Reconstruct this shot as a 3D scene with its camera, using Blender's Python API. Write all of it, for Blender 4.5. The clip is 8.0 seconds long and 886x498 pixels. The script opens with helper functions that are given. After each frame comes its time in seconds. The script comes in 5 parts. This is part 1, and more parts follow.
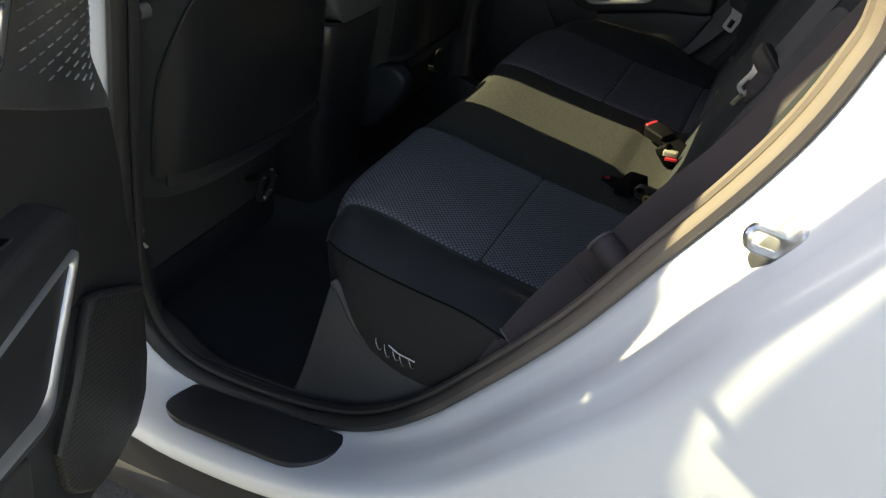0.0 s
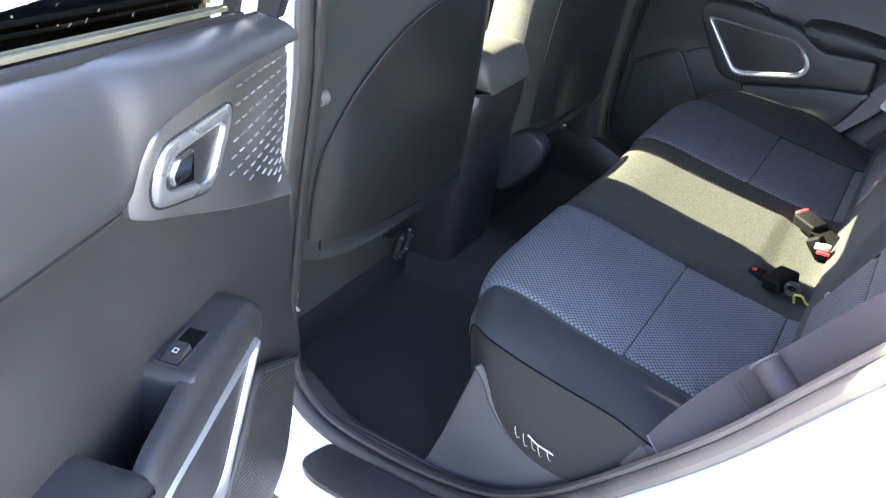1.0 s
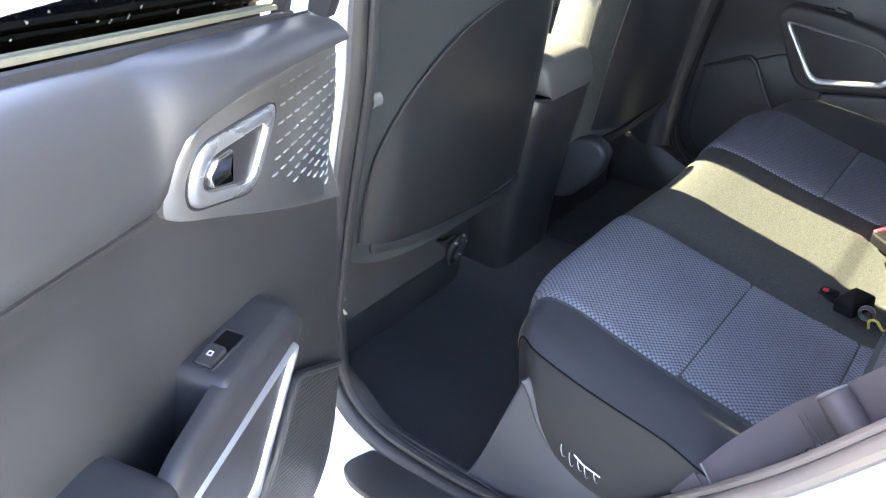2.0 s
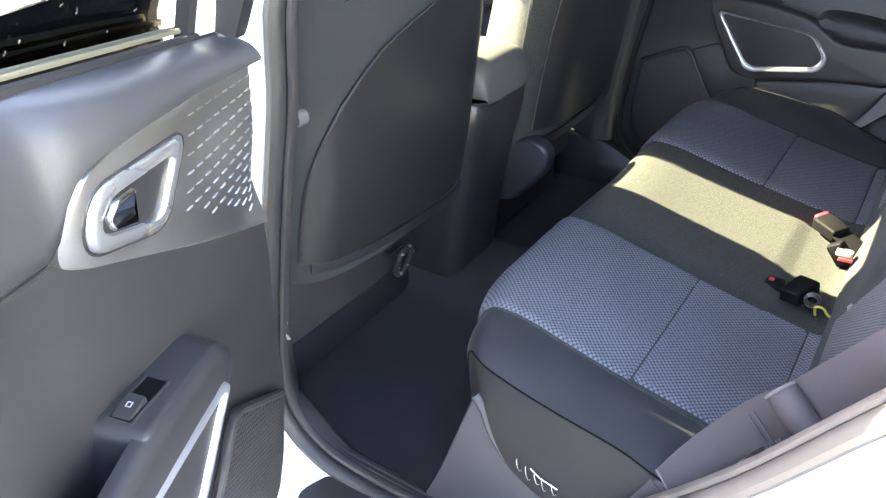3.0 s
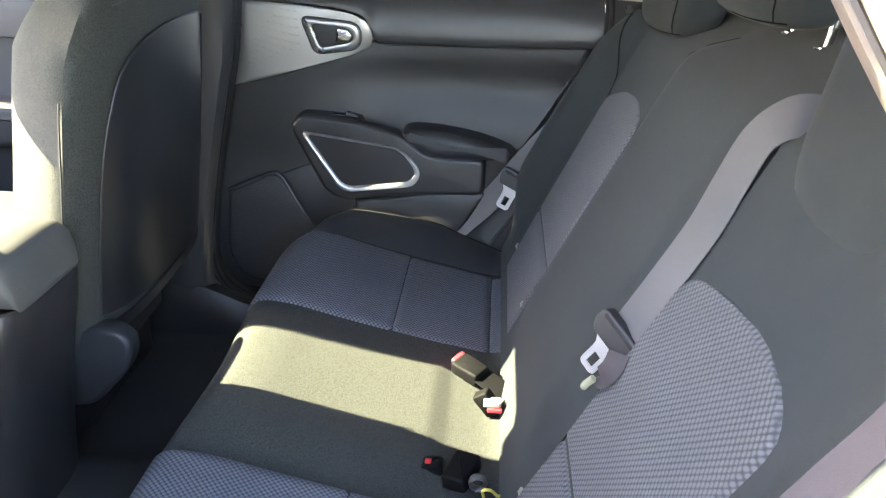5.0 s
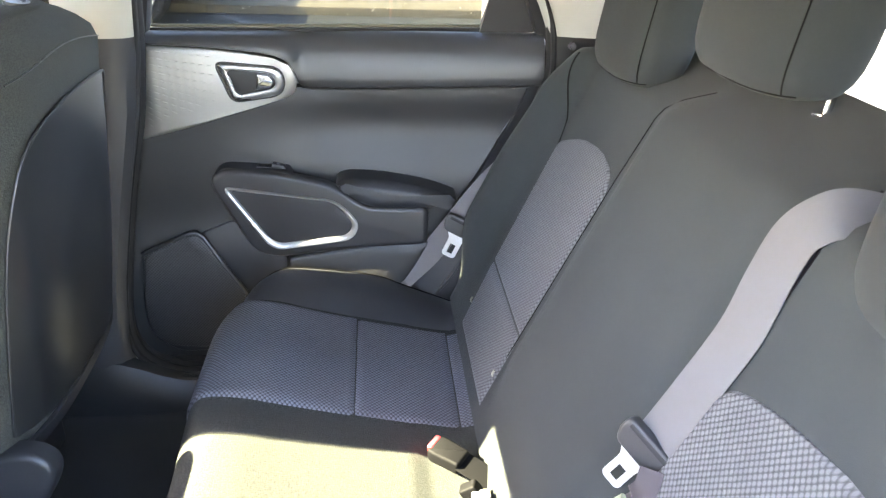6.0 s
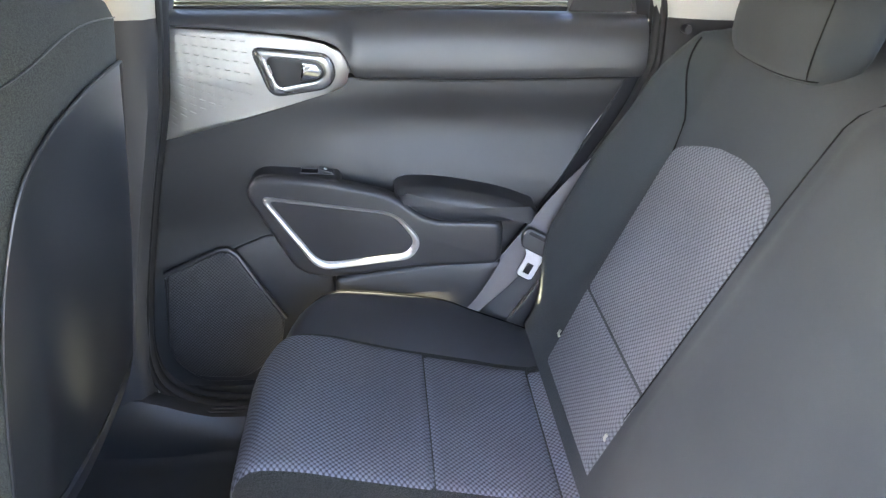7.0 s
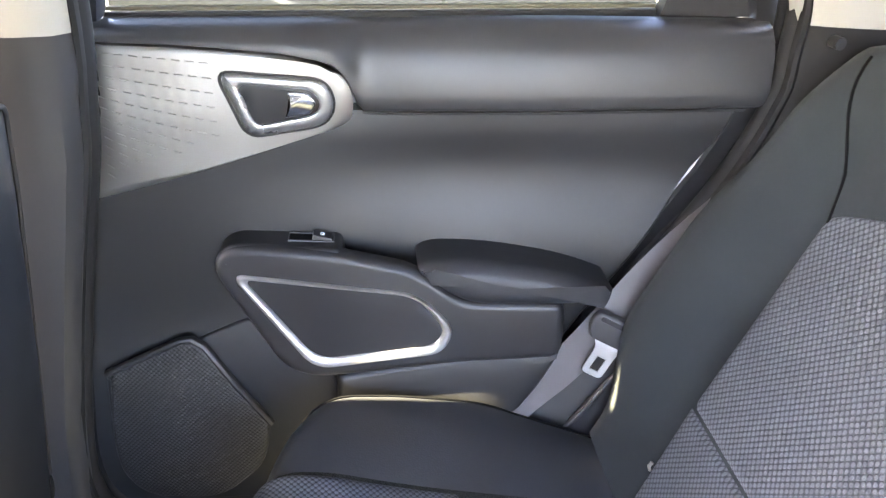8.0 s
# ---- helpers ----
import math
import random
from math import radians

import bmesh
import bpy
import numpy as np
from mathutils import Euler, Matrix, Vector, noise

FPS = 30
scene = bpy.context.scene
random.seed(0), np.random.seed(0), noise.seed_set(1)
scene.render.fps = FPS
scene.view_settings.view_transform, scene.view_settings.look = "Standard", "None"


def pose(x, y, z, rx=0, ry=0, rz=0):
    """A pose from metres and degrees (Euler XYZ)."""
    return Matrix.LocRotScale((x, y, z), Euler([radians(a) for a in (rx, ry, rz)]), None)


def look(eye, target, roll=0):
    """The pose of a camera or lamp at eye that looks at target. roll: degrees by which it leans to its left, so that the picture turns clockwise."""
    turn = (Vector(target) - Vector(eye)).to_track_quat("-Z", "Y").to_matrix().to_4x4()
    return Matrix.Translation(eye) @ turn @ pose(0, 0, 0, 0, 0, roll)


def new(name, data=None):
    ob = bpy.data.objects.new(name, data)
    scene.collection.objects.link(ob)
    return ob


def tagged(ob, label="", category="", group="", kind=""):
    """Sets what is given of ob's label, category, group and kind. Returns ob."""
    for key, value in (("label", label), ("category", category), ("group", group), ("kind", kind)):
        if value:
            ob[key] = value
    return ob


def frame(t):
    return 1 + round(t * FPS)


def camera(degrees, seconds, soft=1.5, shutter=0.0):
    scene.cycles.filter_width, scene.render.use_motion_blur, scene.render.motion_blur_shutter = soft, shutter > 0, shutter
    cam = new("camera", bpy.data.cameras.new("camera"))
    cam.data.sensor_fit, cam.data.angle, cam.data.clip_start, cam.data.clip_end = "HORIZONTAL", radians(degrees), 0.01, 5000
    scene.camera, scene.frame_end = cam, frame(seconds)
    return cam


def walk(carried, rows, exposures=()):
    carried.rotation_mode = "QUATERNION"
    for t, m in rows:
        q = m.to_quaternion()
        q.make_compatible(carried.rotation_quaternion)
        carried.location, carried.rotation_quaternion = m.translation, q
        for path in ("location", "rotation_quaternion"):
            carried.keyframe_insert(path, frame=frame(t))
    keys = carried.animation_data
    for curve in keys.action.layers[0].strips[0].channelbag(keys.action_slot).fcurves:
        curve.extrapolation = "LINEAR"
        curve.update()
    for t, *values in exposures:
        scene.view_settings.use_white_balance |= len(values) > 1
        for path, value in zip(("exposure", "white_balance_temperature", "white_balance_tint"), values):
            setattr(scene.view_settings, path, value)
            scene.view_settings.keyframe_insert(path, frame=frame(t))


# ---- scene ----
# x runs to the rear of the car, y across it (the open door's side is minus), z up from the ground.
cam = camera(61.1, 8.0, soft=1.3)
PATH = [
    (0, (0.309, -1.312, 1.221), (-0.362, 0.218, 0.122), 2.4),
    (0.5, (0.247, -1.313, 1.267), (-0.575, 0.185, 0.228), 1.7),
    (1, (0.228, -1.317, 1.296), (-0.687, 0.118, 0.247), 2.0),
    (1.5, (0.226, -1.311, 1.288), (-0.773, 0.073, 0.246), 2.1),
    (1.7, (0.224, -1.301, 1.286), (-0.816, 0.051, 0.241), 1.7),
    (2.8, (0.231, -1.25, 1.293), (-0.804, 0.101, 0.243), 0.0),
    (3, (0.226, -1.241, 1.289), (-0.739, 0.164, 0.244), -0.8),
    (3.5, (0.224, -1.18, 1.284), (-0.543, 0.339, 0.232), -1.0),
    (4, (0.219, -1.097, 1.297), (-0.336, 0.556, 0.318), 0.7),
    (4.5, (0.2, -1.008, 1.308), (-0.197, 0.739, 0.419), 1.0),
    (5, (0.149, -0.912, 1.307), (0.045, 0.893, 0.451), 2.3),
    (5.2, (0.117, -0.873, 1.314), (0.132, 0.945, 0.482), 2.2),
    (6.3, (0.008, -0.703, 1.38), (0.195, 1.08, 0.494), 2.1),
    (6.5, (-0.016, -0.646, 1.378), (0.174, 1.13, 0.478), 2.2),
    (7, (-0.069, -0.511, 1.337), (0.105, 1.254, 0.413), 2.0),
    (7.5, (-0.092, -0.353, 1.297), (0.099, 1.402, 0.358), 1.5),
    (8, (-0.094, -0.146, 1.291), (0.093, 1.606, 0.344), 1.8),
]
EXPOSURES = [(0.0, 1.78, 8100, 15), (0.3, 2.65, 7350, 17), (0.7, 3.88, 6750, 20), (1.0, 4.38, 6800, 22), (1.7, 4.54, 6950, 22), (3.0, 4.71, 7350, 20), (3.5, 4.36, 7350, 18), (4.0, 4.20, 7150, 17),
             (4.5, 4.21, 7150, 17), (5.2, 4.98, 7200, 18), (6.3, 5.48, 7350, 20), (7.0, 5.56, 7000, 21), (7.5, 5.76, 7050, 22), (8.0, 5.86, 7400, 25)]
walk(cam, [(t, look(eye, target, roll)) for t, eye, target, roll in PATH], EXPOSURES)

# ---- light ----
SUN_ELEV, SUN_AZ = radians(36), radians(3)   # the sun stands ahead of the car, a little to the open door's side
world = bpy.data.worlds.new("sky")
scene.world = world
world.use_nodes = True
wn = world.node_tree
sky = wn.nodes.new("ShaderNodeTexSky")
sky.sky_type, sky.sun_disc = "NISHITA", False
sky.sun_elevation, sky.sun_rotation = SUN_ELEV, radians(-90) - SUN_AZ
back = wn.nodes["Background"]
back.inputs["Strength"].default_value = 0.15
wn.links.new(sky.outputs[0], back.inputs["Color"])
sun = new("sun", bpy.data.lights.new("sun", "SUN"))
sun.data.energy, sun.data.angle, sun.data.color = 3.9, radians(0.53), (0.98, 1.0, 0.68)
sun.matrix_world = look((-6 * math.cos(SUN_ELEV) * math.cos(SUN_AZ), -6 * math.cos(SUN_ELEV) * math.sin(SUN_AZ), 6 * math.sin(SUN_ELEV)), (0, 0, 0))


# ---- materials ----
def noise_node(nt, coord, scale, detail=3):
    n = nt.nodes.new("ShaderNodeTexNoise")
    n.inputs["Scale"].default_value, n.inputs["Detail"].default_value = scale, detail
    nt.links.new(coord, n.inputs["Vector"])
    return n.outputs["Fac"]


def mixed(nt, fac, a, b):
    m = nt.nodes.new("ShaderNodeMix")
    m.data_type = "RGBA"
    for socket, v in (("A", a), ("B", b)):
        ends = [i for i in m.inputs if i.name == socket and i.type == "RGBA"][0]
        if hasattr(v, "links"):
            nt.links.new(v, ends)
        else:
            ends.default_value = (*v, 1)
    nt.links.new(fac, m.inputs[0])
    return m.outputs[2]


def ramp(nt, fac, lo, hi, a=0.0, b=1.0):
    r = nt.nodes.new("ShaderNodeMapRange")
    for i, v in zip(range(1, 5), (lo, hi, a, b)):
        r.inputs[i].default_value = v
    nt.links.new(fac, r.inputs[0])
    return r.outputs[0]


def surface(name, colour, rough=0.6, metal=0.0, vary=0.25, grain=900.0, bump=0.15, dist=0.0006, stain=6.0, coat=0.0, sheen=0.0, spec=0.5, patchy=0.06, speck=0.0):
    """A surface with stains at one scale, grain at another, and fine relief."""
    m = bpy.data.materials.new(name)
    m.use_nodes = True
    nt = m.node_tree
    p = nt.nodes["Principled BSDF"]
    at = nt.nodes.new("ShaderNodeTexCoord").outputs["Object"]
    big, fine = noise_node(nt, at, stain, 4), noise_node(nt, at, grain, 2)
    dark = tuple(c * (1 - vary) for c in colour)
    light = tuple(min(1, c * (1 + vary)) for c in colour)
    c = mixed(nt, ramp(nt, big, 0.3, 0.7), dark, light)
    c = mixed(nt, ramp(nt, fine, 0.35, 0.65, 0.0, 0.6), c, tuple(v * (1 - 0.5 * vary) for v in colour))
    if speck:
        c = mixed(nt, ramp(nt, noise_node(nt, at, grain * 2.0, 1), 0.40, 0.60), tuple(v * (1 - speck) for v in colour), tuple(v * (1 + speck) for v in colour))
    nt.links.new(c, p.inputs["Base Color"])
    nt.links.new(ramp(nt, big, 0.3, 0.7, max(0.02, rough - patchy), min(1, rough + patchy)), p.inputs["Roughness"])
    p.inputs["Metallic"].default_value = metal
    p.inputs["Coat Weight"].default_value = coat
    p.inputs["Sheen Weight"].default_value = sheen
    p.inputs["Specular IOR Level"].default_value = spec
    b = nt.nodes.new("ShaderNodeBump")
    b.inputs["Strength"].default_value, b.inputs["Distance"].default_value = bump, dist
    nt.links.new(fine, b.inputs["Height"])
    nt.links.new(b.outputs[0], p.inputs["Normal"])
    return m


def woven(name, thread, gap, pitch, axes, rough=0.8, depth=0.0012):
    """Cloth or grille with a regular pattern of dots; axes: the two axes across its face."""
    m = surface(name, thread, rough, 0, 0.2)
    nt = m.node_tree
    p = nt.nodes["Principled BSDF"]
    at = nt.nodes.new("ShaderNodeTexCoord").outputs["Object"]
    sep, com = nt.nodes.new("ShaderNodeSeparateXYZ"), nt.nodes.new("ShaderNodeCombineXYZ")
    nt.links.new(at, sep.inputs[0])
    nt.links.new(sep.outputs[axes[0]], com.inputs[0])
    nt.links.new(sep.outputs[axes[1]], com.inputs[1])
    turn = nt.nodes.new("ShaderNodeMapping")
    turn.inputs["Rotation"].default_value = (0, 0, radians(45))
    nt.links.new(com.outputs[0], turn.inputs[0])
    v = nt.nodes.new("ShaderNodeTexVoronoi")
    v.voronoi_dimensions = "2D"
    v.inputs["Scale"].default_value, v.inputs["Randomness"].default_value = 1 / pitch, 0.06
    nt.links.new(turn.outputs[0], v.inputs["Vector"])
    height = ramp(nt, v.outputs["Distance"], 0.28, 0.58, 1.0, 0.0)
    old = p.inputs["Base Color"].links[0].from_socket
    nt.links.new(mixed(nt, height, gap, old), p.inputs["Base Color"])
    b = nt.nodes.new("ShaderNodeBump")
    b.inputs["Strength"].default_value, b.inputs["Distance"].default_value = 0.7, depth
    nt.links.new(height, b.inputs["Height"])
    nt.links.new(p.inputs["Normal"].links[0].from_socket, b.inputs["Normal"])
    nt.links.new(b.outputs[0], p.inputs["Normal"])
    return m


def glass(name, tint, clear):
    m = bpy.data.materials.new(name)
    m.use_nodes = True
    nt = m.node_tree
    nt.nodes.remove(nt.nodes["Principled BSDF"])
    out = nt.nodes["Material Output"]
    see, shine, mix, facing = (nt.nodes.new(k) for k in ("ShaderNodeBsdfTransparent", "ShaderNodeBsdfGlossy", "ShaderNodeMixShader", "ShaderNodeFresnel"))
    see.inputs[0].default_value = (*tint, 1)
    shine.inputs["Roughness"].default_value = 0.02
    facing.inputs["IOR"].default_value = 1.45
    dust, mix2 = nt.nodes.new("ShaderNodeBsdfDiffuse"), nt.nodes.new("ShaderNodeMixShader")
    dust.inputs[0].default_value = (0.6, 0.58, 0.54, 1)
    at = nt.nodes.new("ShaderNodeTexCoord").outputs["Object"]
    specks = noise_node(nt, at, 120, 2)
    nt.links.new(facing.outputs[0], mix.inputs[0])
    nt.links.new(see.outputs[0], mix.inputs[1])
    nt.links.new(shine.outputs[0], mix.inputs[2])
    nt.links.new(ramp(nt, specks, 0.68, 0.76, 0.0, clear), mix2.inputs[0])
    nt.links.new(mix.outputs[0], mix2.inputs[1])
    nt.links.new(dust.outputs[0], mix2.inputs[2])
    nt.links.new(mix2.outputs[0], out.inputs["Surface"])
    return m


M_PAINT = surface("white_paint", (0.72, 0.735, 0.755), 0.30, 0, 0.03, 1500, 0.03, 0.0003, 3, coat=1.0)
M_RUBBER = surface("black_rubber", (0.010, 0.010, 0.011), 0.75, 0, 0.3, 700, 0.2)
M_CLOTH = surface("black_cloth", (0.038, 0.0405, 0.037), 0.95, 0, 0.3, 430, 0.7, 0.0010, 9, sheen=0.02, spec=0.15, speck=0.5)
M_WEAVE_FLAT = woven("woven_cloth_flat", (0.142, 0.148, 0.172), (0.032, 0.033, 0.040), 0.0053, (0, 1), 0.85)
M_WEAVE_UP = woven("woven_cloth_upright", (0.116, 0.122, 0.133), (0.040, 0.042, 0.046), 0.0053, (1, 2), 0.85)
M_CLOTH_BACK = surface("grey_black_cloth", (0.029, 0.0335, 0.0345), 0.95, 0, 0.2, 1300, 0.4, 0.0008, 7, sheen=0.05, spec=0.2)
M_VINYL = surface("black_vinyl", (0.024, 0.025, 0.028), 0.45, 0, 0.25, 500, 0.25, 0.0006, 8)
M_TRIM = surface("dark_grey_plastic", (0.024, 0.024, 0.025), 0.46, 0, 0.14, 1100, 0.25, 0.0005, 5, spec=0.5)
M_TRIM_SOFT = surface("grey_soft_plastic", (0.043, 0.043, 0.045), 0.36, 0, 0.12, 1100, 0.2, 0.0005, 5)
M_BLACK = surface("black_plastic", (0.021, 0.021, 0.023), 0.42, 0, 0.2, 900, 0.2, 0.0005, 7)
M_SILVER = surface("silver_satin_plastic", (0.50, 0.495, 0.48), 0.42, 1.0, 0.08, 600, 0.05, 0.0003, 12)
M_DASH = surface("bright_silver", (0.46, 0.46, 0.45), 0.40, 0.85, 0.05, 600, 0.02)
M_CHROME = surface("chrome", (0.78, 0.79, 0.80), 0.12, 1.0, 0.03, 500, 0.02)
M_STEEL = surface("steel", (0.60, 0.61, 0.62), 0.28, 1.0, 0.1, 400, 0.08)
M_INSERT = surface("grey_cloth_panel", (0.040, 0.040, 0.043), 0.8, 0, 0.15, 1600, 0.3, 0.0006, 9)
M_BEIGE = surface("light_grey_trim", (0.42, 0.41, 0.37), 0.7, 0, 0.06, 900, 0.2, 0.0005, 5)
M_STRIP = surface("cream_strip_rubber", (0.12, 0.112, 0.075), 0.8, 0, 0.2, 300, 0.2)
M_BELT = surface("belt_webbing", (0.066, 0.067, 0.074), 0.6, 0, 0.12, 1400, 0.35, 0.0006, 14, sheen=0.08)
# near outer belt browner and darker, far outer belt paler
M_BELT_WARM = surface("brownish_belt_webbing", (0.052, 0.043, 0.045), 0.65, 0, 0.14, 1400, 0.35, 0.0006, 14, spec=0.35)
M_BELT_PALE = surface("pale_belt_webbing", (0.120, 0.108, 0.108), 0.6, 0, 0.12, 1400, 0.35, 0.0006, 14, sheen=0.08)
# darkened below real plastic, so buckles in sun look shaded
M_BUCKLE = surface("darkened_matt_plastic", (0.0035, 0.0035, 0.004), 0.65, 0, 0.2, 900, 0.2, spec=0.10)
M_KICK = surface("blue_grey_plastic", (0.036, 0.039, 0.046), 0.5, 0, 0.12, 1100, 0.2, 0.0005, 5)
M_FRAME = surface("satin_silver_plastic", (0.50, 0.505, 0.515), 0.34, 0.8, 0.04, 600, 0.02, 0.0002, 10)
M_BEZEL = surface("polished_silver_plastic", (0.54, 0.545, 0.555), 0.28, 0.85, 0.04, 600, 0.02, 0.0002, 10)
M_LEATHER = surface("black_leatherette", (0.036, 0.037, 0.041), 0.40, 0, 0.2, 420, 0.3, 0.0007, 8)
# black vinyl, darkened to carry the shade beside the seat in its colour
M_SIDE = surface("darkened_side_vinyl", (0.016, 0.0165, 0.018), 0.55, 0, 0.2, 500, 0.25, 0.0006, 8, spec=0.3)
M_POCKET = surface("glossy_black_vinyl", (0.016, 0.017, 0.018), 0.31, 0, 0.10, 700, 0.12, 0.0004, 3, patchy=0.015)
M_SEAL = surface("sunlit_seal_rubber", (0.024, 0.024, 0.025), 0.5, 0, 0.3, 700, 0.2)
# lid leatherette lightened so that its sunlit top comes out bright
M_LID = surface("lightened_black_leatherette", (0.072, 0.072, 0.068), 0.55, 0, 0.2, 420, 0.3, 0.0007, 8)
# pale diffuse share stands in for the sky mirrored in the metal
M_BLADE = surface("pale_metal", (0.62, 0.62, 0.63), 0.38, 0.7, 0.08, 400, 0.08)
M_RED = surface("red_plastic", (0.55, 0.03, 0.04), 0.4, 0, 0.1)
M_YELLOW = surface("yellow_elastic", (0.55, 0.45, 0.08), 0.7, 0, 0.1)
M_STOP = surface("yellowed_plastic", (0.30, 0.30, 0.20), 0.6, 0, 0.1)
M_BUTTON = surface("grey_button_plastic", (0.10, 0.10, 0.10), 0.5, 0, 0.1)
M_TAG = surface("white_label", (0.28, 0.265, 0.22), 0.7, 0, 0.05)
M_CARPET = surface("black_carpet", (0.030, 0.031, 0.032), 0.95, 0, 0.3, 600, 0.8, 0.0020, 10)
M_GRILLE = woven("speaker_grille", (0.040, 0.040, 0.041), (0.004, 0.004, 0.004), 0.0046, (0, 2), 0.5, 0.001)
M_ASPHALT = surface("asphalt", (0.052, 0.053, 0.052), 0.9, 0, 0.35, 90, 0.8, 0.006, 0.7)
M_PAVING = surface("pale_concrete", (0.20, 0.165, 0.115), 0.9, 0, 0.15, 60, 0.4, 0.004, 0.6)
M_LINE = surface("road_paint", (0.20, 0.20, 0.20), 0.8, 0, 0.15, 50, 0.3)
M_TYRE = surface("tyre_rubber", (0.02, 0.02, 0.02), 0.8, 0, 0.2, 200)
M_WALL = surface("pale_render", (0.72, 0.70, 0.66), 0.9, 0, 0.08, 40, 0.3)
M_GLASS = glass("clear_glass", (0.30, 0.31, 0.305), 0.20)
M_DARK_GLASS = glass("tinted_glass", (0.09, 0.085, 0.085), 0.28)


# sunlit cream tone on the rear run of the door seal, put into its colour
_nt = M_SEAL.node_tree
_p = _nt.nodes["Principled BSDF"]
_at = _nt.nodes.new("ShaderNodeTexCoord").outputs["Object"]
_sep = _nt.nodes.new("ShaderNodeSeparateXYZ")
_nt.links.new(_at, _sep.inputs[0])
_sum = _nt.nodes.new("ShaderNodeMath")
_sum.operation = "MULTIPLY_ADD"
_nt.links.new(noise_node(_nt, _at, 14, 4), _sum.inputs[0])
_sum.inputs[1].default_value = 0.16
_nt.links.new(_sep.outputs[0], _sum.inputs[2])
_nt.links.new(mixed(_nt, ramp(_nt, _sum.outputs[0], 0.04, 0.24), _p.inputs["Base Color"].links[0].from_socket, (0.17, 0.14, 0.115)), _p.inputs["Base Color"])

# ---- building helpers ----
def smooth(lo, hi, v):
    v = min(1.0, max(0.0, (v - lo) / (hi - lo)))
    return v * v * (3 - 2 * v)


def curve(v, *pairs):
    """The value at v of a line through the pairs (place, value)."""
    return float(np.interp(v, [p[0] for p in pairs], [p[1] for p in pairs]))


def mesh(name, verts, faces, mat, parent=None, label="", sharp=38):
    me = bpy.data.meshes.new(name)
    me.from_pydata([tuple(v) for v in verts], [], faces)
    bm = bmesh.new()
    bm.from_mesh(me)
    bmesh.ops.remove_doubles(bm, verts=bm.verts, dist=1e-5)
    bmesh.ops.recalc_face_normals(bm, faces=bm.faces)
    bm.to_mesh(me)
    bm.free()
    me.shade_smooth()
    me.set_sharp_from_angle(angle=radians(sharp))
    me.materials.append(mat)
    ob = new(name, me)
    if parent:
        ob.parent = parent
        ob.matrix_parent_inverse = Matrix.Translation(-root_place(parent))
    return tagged(ob, label)


PLACES = {}


def root_place(ob):
    return PLACES.get(ob.name, Vector((0, 0, 0)))


def thing(name, place, label, category, group=""):
    ob = new(name)
    ob.location = place
    ob.empty_display_size = 0.05
    PLACES[ob.name] = Vector(place)
    return tagged(ob, label, category, group)


def grid(rows, close_u=False, close_v=False):
    """Vertices and faces of a sheet through rows of points."""
    nu, nv = len(rows), len(rows[0])
    verts = [p for r in rows for p in r]
    faces = []
    for i in range(nu if close_u else nu - 1):
        for j in range(nv if close_v else nv - 1):
            a, b = i % nu, (i + 1) % nu
            c, d = j % nv, (j + 1) % nv
            faces.append((a * nv + c, a * nv + d, b * nv + d, b * nv + c))
    return verts, faces


def slab(rows, back_rows):
    """A closed sheet between two grids of the same size."""
    nu, nv = len(rows), len(rows[0])
    v1, f1 = grid(rows)
    v2, f2 = grid(back_rows)
    n = len(v1)
    faces = f1 + [tuple(n + i for i in reversed(f)) for f in f2]
    rim = [(0, j) for j in range(nv)] + [(i, nv - 1) for i in range(1, nu)] + [(nu - 1, j) for j in range(nv - 2, -1, -1)] + [(i, 0) for i in range(nu - 2, 0, -1)]
    idx = [i * nv + j for i, j in rim]
    for a, b in zip(idx, idx[1:] + idx[:1]):
        faces.append((a, n + a, n + b, b))
    return v1 + v2, faces


def rounded(pts, r, n=5):
    """A closed outline with its corners rounded; a point may carry its own radius."""
    out = []
    m = len(pts)
    for i in range(m):
        p = Vector(pts[i][:2])
        a, b = Vector(pts[i - 1][:2]), Vector(pts[(i + 1) % m][:2])
        rr = pts[i][2] if len(pts[i]) > 2 else r
        k1, k2 = min(rr, (a - p).length * 0.48), min(rr, (b - p).length * 0.48)
        s, e = p + (a - p).normalized() * k1, p + (b - p).normalized() * k2
        for k in range(n + 1):
            t = k / n
            q = s * (1 - t) ** 2 + p * 2 * t * (1 - t) + e * t * t
            out.append((q.x, q.y))
    return out


def inset(outline, d):
    m = len(outline)
    area = sum(outline[i][0] * outline[(i + 1) % m][1] - outline[(i + 1) % m][0] * outline[i][1] for i in range(m))
    sgn = 1 if area > 0 else -1
    out = []
    for i in range(m):
        a, b = Vector(outline[i - 1]), Vector(outline[(i + 1) % m])
        t = (b - a).normalized() if (b - a).length > 1e-9 else Vector((1, 0))
        out.append((outline[i][0] - sgn * t.y * d, outline[i][1] + sgn * t.x * d))
    return out


